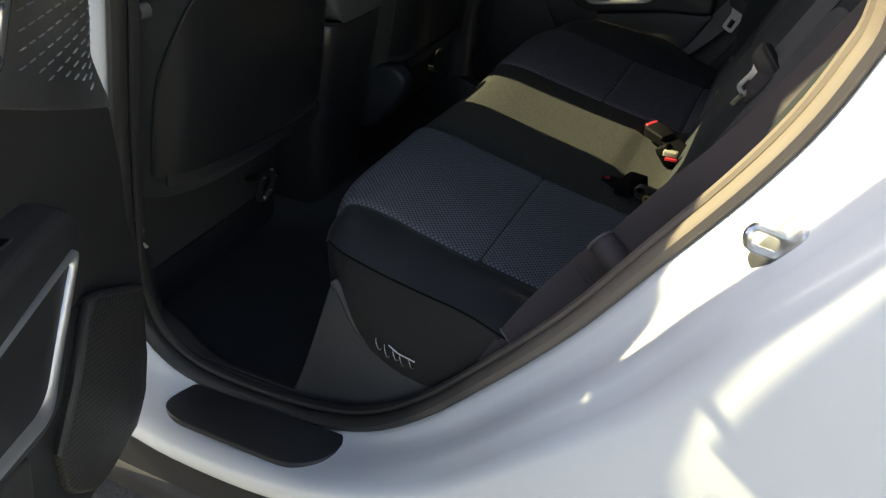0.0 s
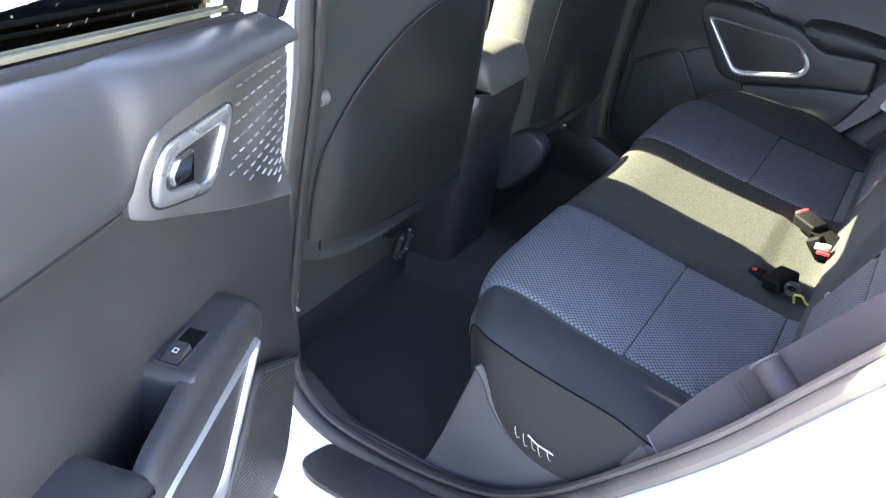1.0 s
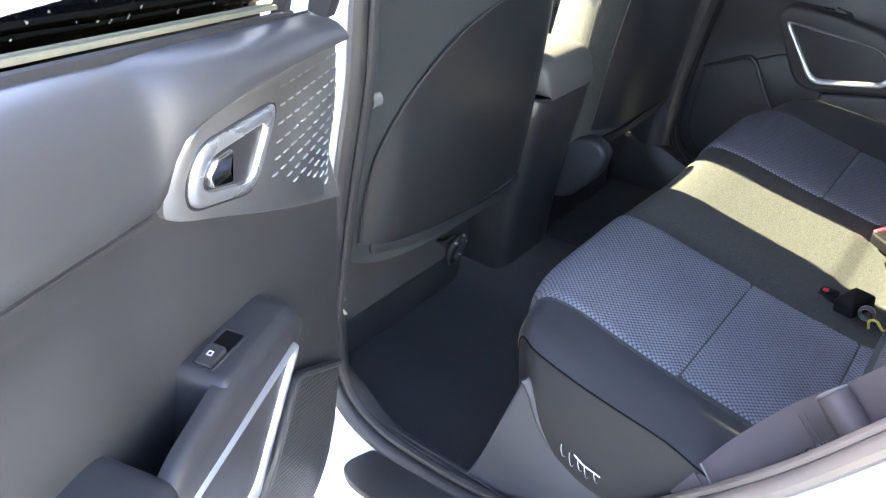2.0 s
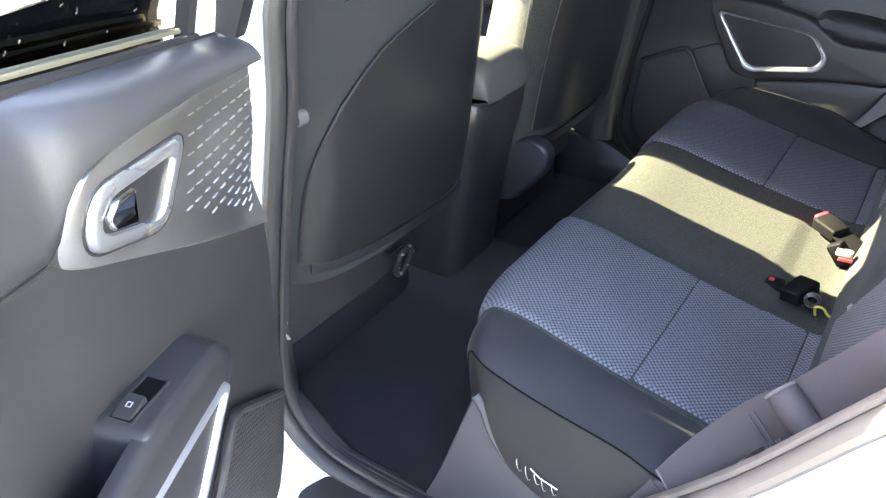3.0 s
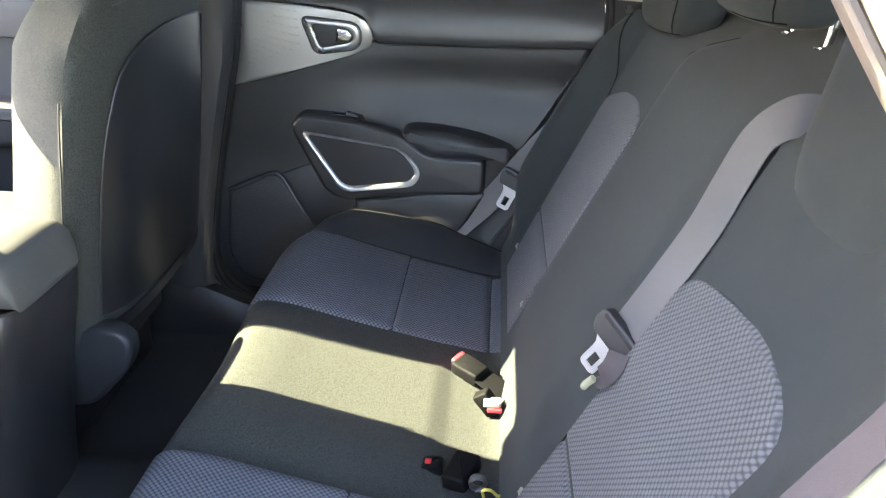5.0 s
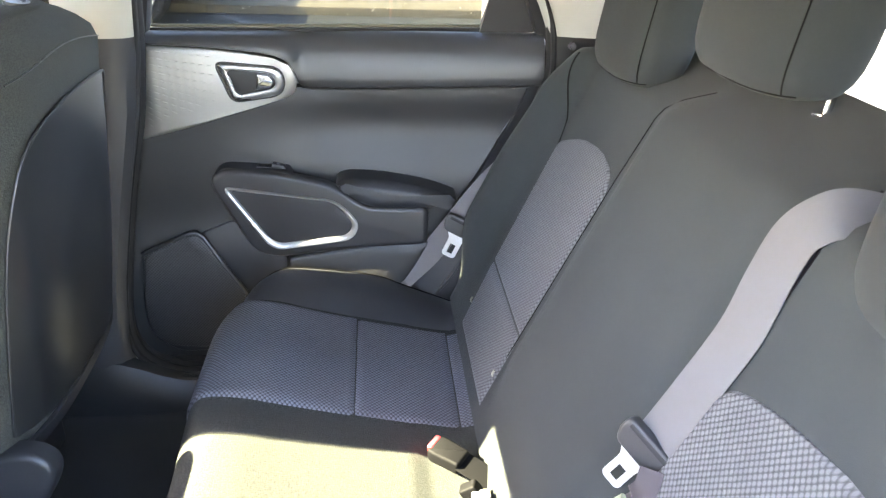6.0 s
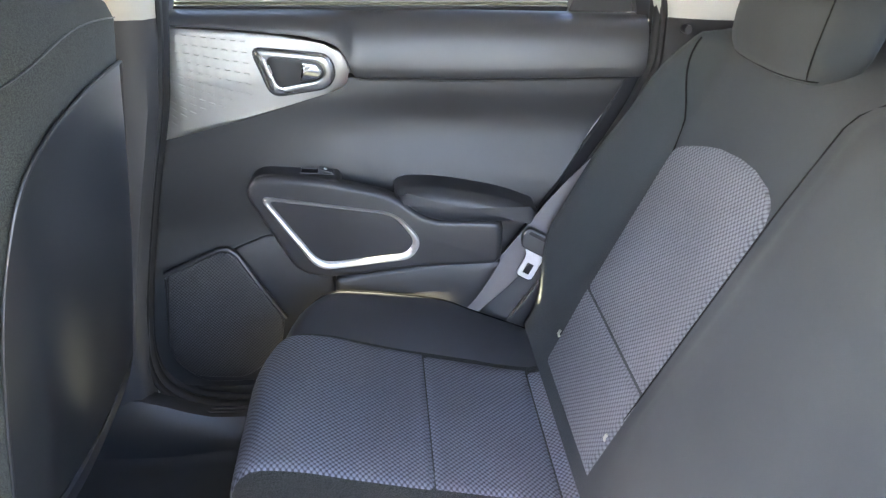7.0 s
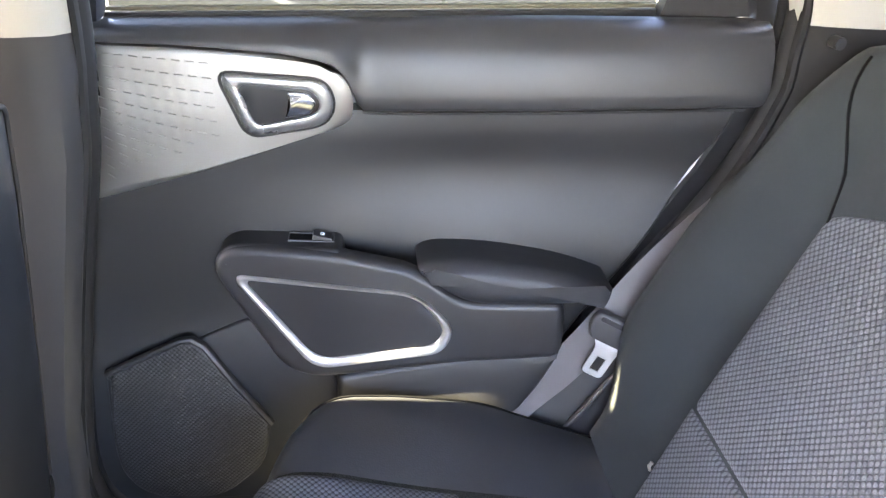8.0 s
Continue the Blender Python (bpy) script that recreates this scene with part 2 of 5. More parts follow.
def plate(outline, put, low, high, bevel, steps=3, rings_in=0):
    """A solid with that outline from depth low to high, its front edge rounded. put(u, v, depth) gives the place."""
    if rings_in:
        full = []
        for a, b in zip(outline, outline[1:] + outline[:1]):
            n = max(1, int(math.dist(a, b) / 0.014))
            full += [(a[0] + (b[0] - a[0]) * k / n, a[1] + (b[1] - a[1]) * k / n) for k in range(n)]
        outline = full
    rings = [[put(u, v, low) for u, v in outline]]
    for k in range(steps + 1):
        a = k / steps * math.pi / 2
        o = inset(outline, bevel * (1 - math.cos(a)))
        rings.append([put(u, v, high - bevel * (1 - math.sin(a))) for u, v in o])
    cu, cv = sum(p[0] for p in outline) / len(outline), sum(p[1] for p in outline) / len(outline)
    for k in range(1, rings_in + 1):
        f = 1 - k / (rings_in + 0.4)
        rings.append([put(cu + (u - cu) * f, cv + (v - cv) * f, high) for u, v in o])
    verts, faces = grid(rings, close_v=True)
    n, m = len(rings), len(outline)
    faces += [tuple(range(m)), tuple(range((n - 1) * m, n * m))]
    return verts, faces


def sweep(path, w, h, up, closed=False, n=8, power=1.0):
    """A bar of width w and height h along a path; up(i) is the direction of its height."""
    rows = []
    m = len(path)
    for i in range(m):
        a = Vector(path[i - 1] if closed or i else path[0])
        b = Vector(path[(i + 1) % m] if closed or i < m - 1 else path[-1])
        t = (b - a).normalized()
        u = Vector(up(i) if callable(up) else up)
        s = t.cross(u).normalized()
        u = s.cross(t).normalized()
        ring = []
        for k in range(n):
            c, q = math.cos(2 * math.pi * k / n), math.sin(2 * math.pi * k / n)
            c, q = math.copysign(abs(c) ** power, c), math.copysign(abs(q) ** power, q)
            ring.append(Vector(path[i]) + s * (w / 2 * c) + u * (h / 2 * q))
        rows.append(ring)
    verts, faces = grid(rows, close_u=closed, close_v=True)
    if not closed:
        faces += [tuple(range(n)), tuple(range((m - 1) * n, m * n))]
    return verts, faces


def spline(pts, n=6, closed=False):
    """A smooth line through points."""
    p = [Vector(q) for q in pts]
    m = len(p)
    out = []
    for i in range(m if closed else m - 1):
        g = (lambda k: p[k % m]) if closed else (lambda k: p[max(0, min(m - 1, k))])
        a, b, c, d = g(i - 1), g(i), g(i + 1), g(i + 2)
        for k in range(n):
            t = k / n
            out.append(0.5 * (2 * b + (c - a) * t + (2 * a - 5 * b + 4 * c - d) * t * t + (3 * b - 3 * c + d - a) * t ** 3))
    if not closed:
        out.append(p[-1])
    return out


def joined(*pieces):
    verts, faces = [], []
    for v, f in pieces:
        n = len(verts)
        verts += list(v)
        faces += [tuple(n + i for i in q) for q in f]
    return verts, faces


def block(x0, x1, y0, y1, z0, z1, bevel=0.006):
    o = rounded([(x0, y0), (x1, y0), (x1, y1), (x0, y1)], bevel, 3)
    return plate(o, lambda u, v, d: Vector((u, v, d)), z0, z1, min(bevel, (z1 - z0) / 3), 2)


def structure(name, data, mat, label, category="", sharp=38, parent=None):
    ob = mesh(name, data[0], data[1], mat, parent, label, sharp)
    return tagged(ob, kind="structure", category=category) if not parent else ob


# ---- ground and surroundings ----
structure("ground", grid([[Vector((x, y, 0)) for y in (-900, -30, -6, 0, 6, 30, 900)] for x in (-900, -30, -6, 0, 6, 30, 900)]), M_ASPHALT, "dark grey worn asphalt of a car park", "ground")
structure("pavement", plate(rounded([(-1.0, 8.4), (60, 7.4), (60, 14), (-60, 14), (-60, 9.5)], 0.5), lambda u, v, d: Vector((u, v, d)), 0, 0.10, 0.02), M_PAVING, "sunlit pale concrete pavement behind a kerb", "pavement")
structure("parking_line", plate(rounded([(-2.3, 9.2), (-0.75, 6.75), (-0.65, 6.8), (-2.2, 9.25)], 0.01), lambda u, v, d: Vector((u, v, d)), 0, 0.004, 0.001), M_LINE, "thin white painted line on the asphalt", "line")

# ---- the car's shell ----
# The rear door's opening, seen from the side: x, z, from the front bottom round by the rear.
OPENING = [(-0.488, 0.520), (-0.471, 0.440), (-0.401, 0.392), (-0.281, 0.384), (-0.168, 0.396), (-0.08, 0.427), (-0.001, 0.487), (0.083, 0.580), (0.177, 0.698),
           (0.250, 0.811), (0.309, 0.904), (0.346, 0.973), (0.368, 1.031), (0.377, 1.075), (0.366, 1.150), (0.339, 1.214), (0.306, 1.266), (0.260, 1.335), (0.200, 1.395), (0.10, 1.440), (-0.02, 1.458),
           (-0.19, 1.458), (-0.285, 1.442), (-0.325, 1.395), (-0.348, 1.30), (-0.37, 1.20), (-0.392, 1.05), (-0.402, 0.976), (-0.437, 0.826), (-0.472, 0.648)]
LOOP = [(p.x, p.y) for p in spline([(x, z, 0) for x, z in OPENING], 4, True)]


def tumble(z):
    """How far the side leans inwards at a height."""
    return 0.34 * max(0.0, z - 1.10) + 0.5 * max(0.0, z - 1.40)


def outward(i):
    a, b = LOOP[i - 1], LOOP[(i + 1) % len(LOOP)]
    t = Vector((b[0] - a[0], b[1] - a[1])).normalized()
    return Vector((t.y, -t.x))


def rim(side, profile, near=True):
    """A sheet round the opening; profile(i, n) gives the steps (outward, y) at one place."""
    rows = []
    for i, (x, z) in enumerate(LOOP):
        n = outward(i)
        row = []
        for d, y in profile(i, n):
            px, pz = x + n.x * d, z + n.y * d
            pz = min(1.555, max(0.235, pz))
            row.append(Vector((px, side * (y - tumble(pz)), pz)))
        rows.append(row)
    return grid(rows, close_u=True)


def paint_profile(i, n):
    low = smooth(0.35, 0.95, -n.y)                       # 1 on the sill
    rear = smooth(0.15, 0.6, n.x) * (1 - low)
    wide = 0.42 * max(low, smooth(0.1, 0.5, n.x)) + 0.10 * (1 - max(low, smooth(0.1, 0.5, n.x)))
    pillar = [(0.008, 0.668), (0.010, 0.678), (0.016, 0.684), (0.034, 0.688), (0.046, 0.694), (0.054, 0.708), (0.060, 0.722), (0.070, 0.728), (0.080, 0.733), (0.087, 0.748), (0.094, 0.762), (0.108, 0.770),
              (max(0.112, wide * 0.40), 0.785), (max(0.116, wide * 0.52), 0.789), (max(0.120, wide * 0.68), 0.801), (wide + 0.03, 0.806)]
    sill = [(0.006, 0.668), (0.008, 0.678), (0.009, 0.684), (0.010, 0.690), (0.011, 0.700), (0.012, 0.715), (0.012, 0.730), (0.012, 0.745), (0.013, 0.758), (0.014, 0.766), (0.018, 0.776), (0.024, 0.780),
            (0.030, 0.782), (0.036, 0.783), (0.044, 0.782), (0.050, 0.780)]
    return [(a[0] * (1 - low) + b[0] * low, a[1] * (1 - low) + b[1] * low) for a, b in zip(pillar, sill)]


def seal_path(side, d=0.0, y=0.668):
    return [Vector((x + outward(i).x * d, side * (y - tumble(z)), z + outward(i).y * d)) for i, (x, z) in enumerate(LOOP)]


for side, tag in ((-1, "left"), (1, "right")):
    structure("body_side_" + tag, rim(side, paint_profile), M_PAINT, "glossy white painted door jamb, sill and quarter panel", "car body", 60)
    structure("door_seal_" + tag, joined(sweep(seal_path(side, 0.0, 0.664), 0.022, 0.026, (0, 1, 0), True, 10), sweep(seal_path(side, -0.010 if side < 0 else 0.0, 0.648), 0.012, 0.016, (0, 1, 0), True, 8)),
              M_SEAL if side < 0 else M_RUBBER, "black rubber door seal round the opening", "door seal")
gap = [Vector((x + outward(i).x * d, 0.694 - tumble(z), z + outward(i).y * d)) for i, (x, z) in enumerate(LOOP) for d in (0.005 + 0.014 * smooth(-0.25, -0.35, x) * smooth(0.62, 0.75, z),)]
structure("door_gap_seal", joined(sweep(gap, 0.024, 0.022, (0, 1, 0), True, 10), sweep([p for p in seal_path(1, -0.010, 0.705) if p.z < 0.56], 0.034, 0.020, (0, 1, 0), False, 10)), M_RUBBER, "black inner seal of the closed door", "door seal")

# lower cladding and wheel arch below the white sill
for side, tag in ((-1, "left"), (1, "right")):
    rows = []
    for x in np.linspace(-1.9, 0.10, 14):
        rows.append([Vector((x, side * y, z)) for y, z in ((0.70, 0.335), (0.766, 0.332), (0.772, 0.324), (0.773, 0.306), (0.776, 0.262), (0.784, 0.256), (0.787, 0.246), (0.780, 0.20), (0.60, 0.18))])
    structure("sill_cladding_" + tag, grid(rows), M_RUBBER, "black plastic cladding under the sill", "trim")

# floor, inner sill steps, tunnel
structure("floor", grid([[Vector((x, y, z)) for y, z in ((-0.66, 0.372), (-0.64, 0.374), (-0.615, 0.366), (-0.60, 0.345), (-0.588, 0.322), (-0.57, 0.318), (-0.30, 0.318), (-0.17, 0.322), (-0.13, 0.345), (-0.09, 0.385), (-0.05, 0.40), (0.05, 0.40), (0.09, 0.385), (0.13, 0.345), (0.17, 0.322), (0.30, 0.318), (0.57, 0.318), (0.588, 0.322), (0.60, 0.345), (0.615, 0.366), (0.64, 0.374), (0.66, 0.372))]
                         for x in np.linspace(-1.75, 0.35, 22)]), M_CARPET, "black carpeted car floor with a centre tunnel", "floor", 50)
def foot(x):
    """How far the pillar's foot stands up from the sill."""
    return 0.060 * smooth(-0.37, -0.52, x) - 0.060 * smooth(-0.62, -0.78, x)


structure("sill_trim", joined(*[grid([[Vector((x, s * (y - 0.018 * lift * foot(x) / 0.06), z + lift * foot(x))) for y, z, lift in ((0.672, 0.372, 1), (0.662, 0.378, 1), (0.655, 0.392, 1), (0.640, 0.396, 1), (0.622, 0.392, 0.95), (0.606, 0.372, 0.8), (0.596, 0.340, 0.3), (0.590, 0.316, 0))] for x in np.linspace(-1.70, 0.10, 46)]) for s in (-1, 1)],
          *[sweep([Vector((x, s * 0.632, 0.397)) for x in np.linspace(-0.40, 0.02, 6)], 0.0035, 0.004, (0, 0, 1)) for s in (-1, 1)],
          *[sweep([Vector((x, s * 0.641, 0.397)) for x in np.linspace(-0.40, 0.02, 6)], 0.0035, 0.004, (0, 0, 1)) for s in (-1, 1)]), M_TRIM, "dark plastic scuff trim along the inner sill", "trim")
pad = rounded([(-0.385, 0.674, 0.01), (-0.100, 0.678, 0.01), (-0.106, 0.728), (-0.150, 0.754), (-0.370, 0.750), (-0.405, 0.728)], 0.03)
structure("sill_pad", plate(pad, lambda u, v, d: Vector((u, -v, 0.3855 + d - 0.010 * smooth(-0.16, -0.45, u) + 0.014 * smooth(-0.2, -0.08, u))), -0.004, 0.006, 0.003), M_BLACK, "matt black protective film on the white sill", "sill pad")

# roof, windscreen pillars, front and rear ends that close the cabin
roof_rows = []
for x, z, w in ((-0.87, 1.435, 0.52), (-0.84, 1.47, 0.53), (-0.75, 1.505, 0.54), (-0.4, 1.515, 0.55), (0.2, 1.51, 0.55), (0.8, 1.49, 0.53), (1.2, 1.43, 0.50)):
    roof_rows.append([Vector((x, w * k, z - 0.05 * abs(k) ** 3)) for k in np.linspace(-1, 1, 13)])
structure("ceiling", slab(roof_rows, [[p + Vector((0, 0, 0.045)) for p in r] for r in roof_rows]), M_BEIGE, "pale grey headliner under the roof", "ceiling")
for s in (-1, 1):
    tag = "left" if s < 0 else "right"
    # out of view; sizes differ by side to steer where the sun falls
    lean, thick, rail = (0.598, 0.085, 0.740) if s > 0 else (0.60, 0.12, 0.618)
    structure("windscreen_pillar_" + tag, sweep([Vector((-0.84, s * lean, 1.50)), Vector((-1.20, s * (lean + 0.05), 1.30)), Vector((-1.65, s * (lean + 0.11), 1.02))], thick, 0.08, (0, s, 0.3)), M_BEIGE, "pale trim of the windscreen pillar", "pillar")
    structure("roof_rail_" + tag, slab([[Vector((x, s * 0.535, 1.472)), Vector((x, s * 0.54, 1.56))] for x in np.linspace(-0.95, 1.25, 6)], [[Vector((x, s * rail, 1.474)), Vector((x, s * (rail - 0.04), 1.535))] for x in np.linspace(-0.95, 1.25, 6)]), M_PAINT, "white painted roof rail", "roof rail")
# neither visor is in view; both are placed to block sun on the seats
for name_label, inner, outer, low_in, low_out in (("unseen grey sun visor folded down on the passenger side", 0.070, 0.568, 1.205, 1.165), ("unseen grey visor added on the driver's side to block sun", -0.12, -0.50, 1.385, 1.380)):
    visor = thing("sun_visor", (-0.86, (inner + outer) / 2, 1.42), name_label, "sun visor", "sun visors")
    board = [(inner, low_in), (outer, low_out), (outer * 1.04, 1.435), (inner, 1.435)]
    mesh("visor_board", *plate(rounded(board if inner > 0 else board[::-1], 0.012), lambda u, v, d: Vector((-0.87 + d, u, v)), -0.008, 0.008, 0.005), M_BEIGE, visor, "padded visor board")
    mesh("visor_rod", *sweep([Vector((-0.87, inner * 0.9, 1.435)), Vector((-0.87, outer * 1.06, 1.435))], 0.010, 0.010, (1, 0, 0)), M_BEIGE, visor)
dash_rows = [[Vector((x, y, z)) for y in np.linspace(-0.70, 0.70, 8)] for x, z in ((-1.20, 0.35), (-1.16, 0.70), (-1.20, 0.88), (-1.30, 0.95), (-1.50, 0.98), (-1.95, 1.00), (-1.98, 0.3))]
structure("dashboard", grid(dash_rows), M_BLACK, "dark plain dashboard", "dashboard")
structure("bonnet", slab([[Vector((x, y, z - 0.03 * (y / 0.75) ** 2)) for y in np.linspace(-0.78, 0.78, 7)] for x, z in ((-1.96, 1.0), (-2.4, 0.95), (-2.9, 0.82), (-3.0, 0.3))],
                         [[Vector((x, y, z - 0.03 * (y / 0.75) ** 2)) for y in np.linspace(-0.78, 0.78, 7)] for x, z in ((-1.96, 0.9), (-2.4, 0.85), (-2.85, 0.75), (-2.95, 0.3))]), M_PAINT, "white painted bonnet", "bonnet")
structure("luggage_floor", grid([[Vector((x, y, z)) for y in (-0.64, 0.64)] for x, z in ((0.36, 0.5), (0.55, 0.95), (1.2, 0.95), (1.25, 1.1), (1.3, 1.35))]), M_CARPET, "dark carpeted load space behind the seats", "floor")

# pillars beside the door openings: dark below the waistline, pale above
def pillar(side, lower):
    rows = []
    zs = np.linspace(0.36, 1.119, 12) if lower else np.linspace(1.119, 1.49, 7)
    for z in zs:
        front = curve(z, (0.36, -0.60), (0.9, -0.55), (1.105, -0.52), (1.40, -0.46))
        rear = curve(z, (0.36, -0.478), (0.515, -0.482), (0.642, -0.466), (0.823, -0.430), (0.976, -0.396), (1.105, -0.382), (1.3, -0.347), (1.40, -0.33), (1.49, -0.30))
        y = 0.640 - tumble(z) - 0.02 * smooth(0.6, 0.36, z)
        deep = 0.045 if side < 0 and lower else 0.0        # unseen bulge in the open side's pillar, added to keep sun off the bolster
        sec = [(front, y + 0.03), (front, y - 0.012 - deep), (front + 0.03, y - 0.022 - deep), (front + 0.055, y - 0.024 - deep * 0.6), (rear - 0.05, y - 0.024), (rear - 0.018, y - 0.016), (rear - 0.004, y + 0.002), (rear - 0.002, y + 0.03)]
        rows.append([Vector((px, side * py, z)) for px, py in sec])
    return grid(rows, close_v=True)


def quarter(side, lower):
    rows = []
    zs = np.linspace(0.50, 1.133, 15) if lower else np.linspace(1.133, 1.50, 8)
    for z in zs:
        front = curve(z, (0.50, 0.012), (0.580, 0.083), (0.698, 0.177), (0.811, 0.250), (0.904, 0.309), (0.973, 0.346), (1.031, 0.367), (1.095, 0.371), (1.150, 0.352), (1.214, 0.318), (1.266, 0.284), (1.335, 0.240), (1.40, 0.18), (1.46, 0.10), (1.50, 0.0))
        y = 0.650 - tumble(z)
        rows.append([Vector((px, side * py, z)) for px, py in ((front + 0.004, y + 0.012), (front + 0.010, y - 0.004), (front + 0.030, y - 0.014), (front + 0.07, y - 0.024), (front + 0.16, y - 0.032), (max(front + 0.17, 0.9), y - 0.03))])
    return grid(rows)


for side, tag in ((-1, "left"), (1, "right")):
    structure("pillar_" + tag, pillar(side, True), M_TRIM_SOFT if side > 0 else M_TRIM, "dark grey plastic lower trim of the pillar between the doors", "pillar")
    structure("pillar_upper_" + tag, pillar(side, False), M_BEIGE, "pale grey upper trim of the pillar between the doors", "pillar")
    structure("quarter_trim_" + tag, quarter(side, True), M_TRIM, "dark grey plastic trim beside the rear seat", "trim")
    structure("quarter_trim_upper_" + tag, quarter(side, False), M_BEIGE, "pale grey upper trim of the rear pillar", "trim")


# ---- rear doors ----
def closed_place(x, y, z):
    return Vector((x, y, z))


SWING = Matrix.Rotation(radians(9.83), 3, Vector((-8.58, 4.8, 0)).normalized()) @ Matrix.Rotation(radians(-69.4), 3, "Z")
HINGE = Vector((-0.42, -0.78, 0.80))


def open_place(x, y, z):
    return SWING @ (Vector((x, -y, z)) - HINGE) + HINGE + Vector((-0.004, -0.028, -0.011))


PAD_LOW = ((-0.42, 1.096), (-0.394, 1.095), (-0.27, 1.090), (-0.187, 1.083), (-0.150, 1.0745), (-0.135, 1.0685), (-0.122, 1.057), (-0.114, 1.040), (-0.108, 1.020), (-0.100, 1.0135), (0.10, 1.019), (0.36, 1.031))
FRONT_EDGE = ((0.40, -0.395), (0.425, -0.435), (0.46, -0.460), (0.52, -0.466), (0.645, -0.450), (0.91, -0.414), (1.10, -0.386), (1.135, -0.382))
TRIM_FRONT = ((0.40, -0.435), (0.425, -0.475), (0.46, -0.500), (0.52, -0.507), (0.645, -0.494), (0.80, -0.472), (0.91, -0.447), (0.95, -0.424), (1.0, -0.398), (1.045, -0.387), (1.10, -0.389), (1.135, -0.388))
REAR_EDGE = ((0.40, -0.20), (0.425, -0.10), (0.48, -0.022), (0.574, 0.062), (0.69, 0.155), (0.806, 0.228), (0.90, 0.288), (0.968, 0.325), (1.03, 0.348), (1.08, 0.356), (1.135, 0.350))


def door_y(x, z):
    y = 0.702 - 0.09 * max(0.0, x + 0.10) + 0.005 * smooth(1.0, 1.10, z) * smooth(-0.10, -0.35, x) + 0.007 * smooth(-0.380, -0.415, x) * smooth(0.90, 0.99, z)
    return y + (0.004 + 0.024 * smooth(-0.30, 0.06, x)) * math.exp(-((z - 0.942) / 0.070) ** 2) - 0.012 * smooth(0.76, 0.66, z)


def rear_door(at, glass_top, glass_mat, name_label):
    door = thing("rear_door", at(-0.40, 0.74, 0.42), name_label, "car door", "rear doors")

    def put(u, v, d):
        return at(u, door_y(u, v) - d, v)

    def add(name, data, mat, parent=door, label="", sharp=38):
        return mesh(name, data[0], data[1], mat, parent, label, sharp)

    # main panel below the waist pad
    rows, behind = [], []
    for k in range(31):
        row, brow = [], []
        for j in range(65):
            f = k / 30
            z = 0.40 + f * 0.65
            x = curve(z, *TRIM_FRONT) * (1 - j / 64) + curve(z, *REAR_EDGE) * (j / 64)
            top = (curve(x, *PAD_LOW) if x > -0.10 else 1.0135) - 0.001
            z = 0.40 + f * (top - 0.40)
            x = curve(z, *TRIM_FRONT) * (1 - j / 64) + curve(z, *REAR_EDGE) * (j / 64)
            edge = min(j, 64 - j, k)
            d = -0.010 * smooth(top - 0.03, top, z) - (0.012 if edge == 0 else 0)
            row.append(put(x, z, d))
            brow.append(put(x, z, -0.045))
        rows.append(row)
        behind.append(brow)
    add("trim_panel", slab(rows, behind), M_TRIM, label="dark grey moulded inner panel")
    # waist pad with its ledge
    path = ((0.0, 0.010), (0.02, 0.003), (0.06, -0.001), (0.2, -0.001), (0.42, 0.002), (0.62, 0.007), (0.78, 0.013), (0.90, 0.023), (0.97, 0.036), (1.0, 0.046))
    rows, behind = [], []
    for f, dy in path:
        row, brow = [], []
        for j in range(91):
            s = j / 90
            x = -0.394 * (1 - s) + 0.360 * s
            low = curve(x, *PAD_LOW)
            z = low + f * (1.114 + 0.012 * s - low)
            over = 0.012 * smooth(-0.08, -0.20, x)
            x2 = x + (0.004 if j == 90 else 0)
            row.append(at(x2, 0.702 - 0.09 * max(0.0, x + 0.10) + dy + 0.006 * smooth(-0.10, -0.35, x) - over, z))
            brow.append(at(x2, 0.765 - 0.06 * max(0.0, x + 0.10), min(z, 1.108)))
        rows.append(row)
        behind.append(brow)
    add("waist_pad", slab(rows, behind), M_TRIM_SOFT, label="grey soft-touch waist pad", sharp=60)
    add("crease_gap", sweep([at(x, 0.7035 - 0.09 * max(0.0, x + 0.10), curve(x, *PAD_LOW) - 0.0005) for x in np.linspace(-0.102, 0.340, 24)], 0.004, 0.003, at(0, 1, 0) - at(0, 0, 0)), M_RUBBER)
    # silver patterned panel with the release handle
    ends = [spline([(x, z, 0) for x, z in line], 6) for line in (((-0.441, 0.903), (-0.34, 0.929), (-0.24, 0.9595), (-0.141, 0.991)), ((-0.394, 1.091), (-0.286, 1.0865), (-0.187, 1.079), (-0.150, 1.071)))]
    sides = [spline([(x, z, 0) for x, z in line], 5) for line in (((-0.441, 0.903), (-0.421, 0.945), (-0.406, 0.980), (-0.396, 1.020), (-0.392, 1.055), (-0.394, 1.091)), ((-0.141, 0.991), (-0.119, 1.003), (-0.113, 1.022), (-0.116, 1.042), (-0.128, 1.060), (-0.150, 1.071)))]
    rows, behind = [], []
    nu, nv = len(ends[0]) - 1, len(sides[0]) - 1
    for i in range(nv + 1):
        row, brow = [], []
        for j in range(nu + 1):
            f, g = i / nv, j / nu
            p = ends[0][j] * (1 - f) + ends[1][j] * f + sides[0][i] * (1 - g) + sides[1][i] * g
            p -= (ends[0][0] * (1 - g) + ends[0][-1] * g) * (1 - f) + (ends[1][0] * (1 - g) + ends[1][-1] * g) * f
            rim_edge = i in (0, nv) or j in (0, nu)
            row.append(put(p.x, p.y, 0.0015 if rim_edge else 0.004))
            brow.append(put(p.x, p.y, -0.010))
        rows.append(row)
        behind.append(brow)
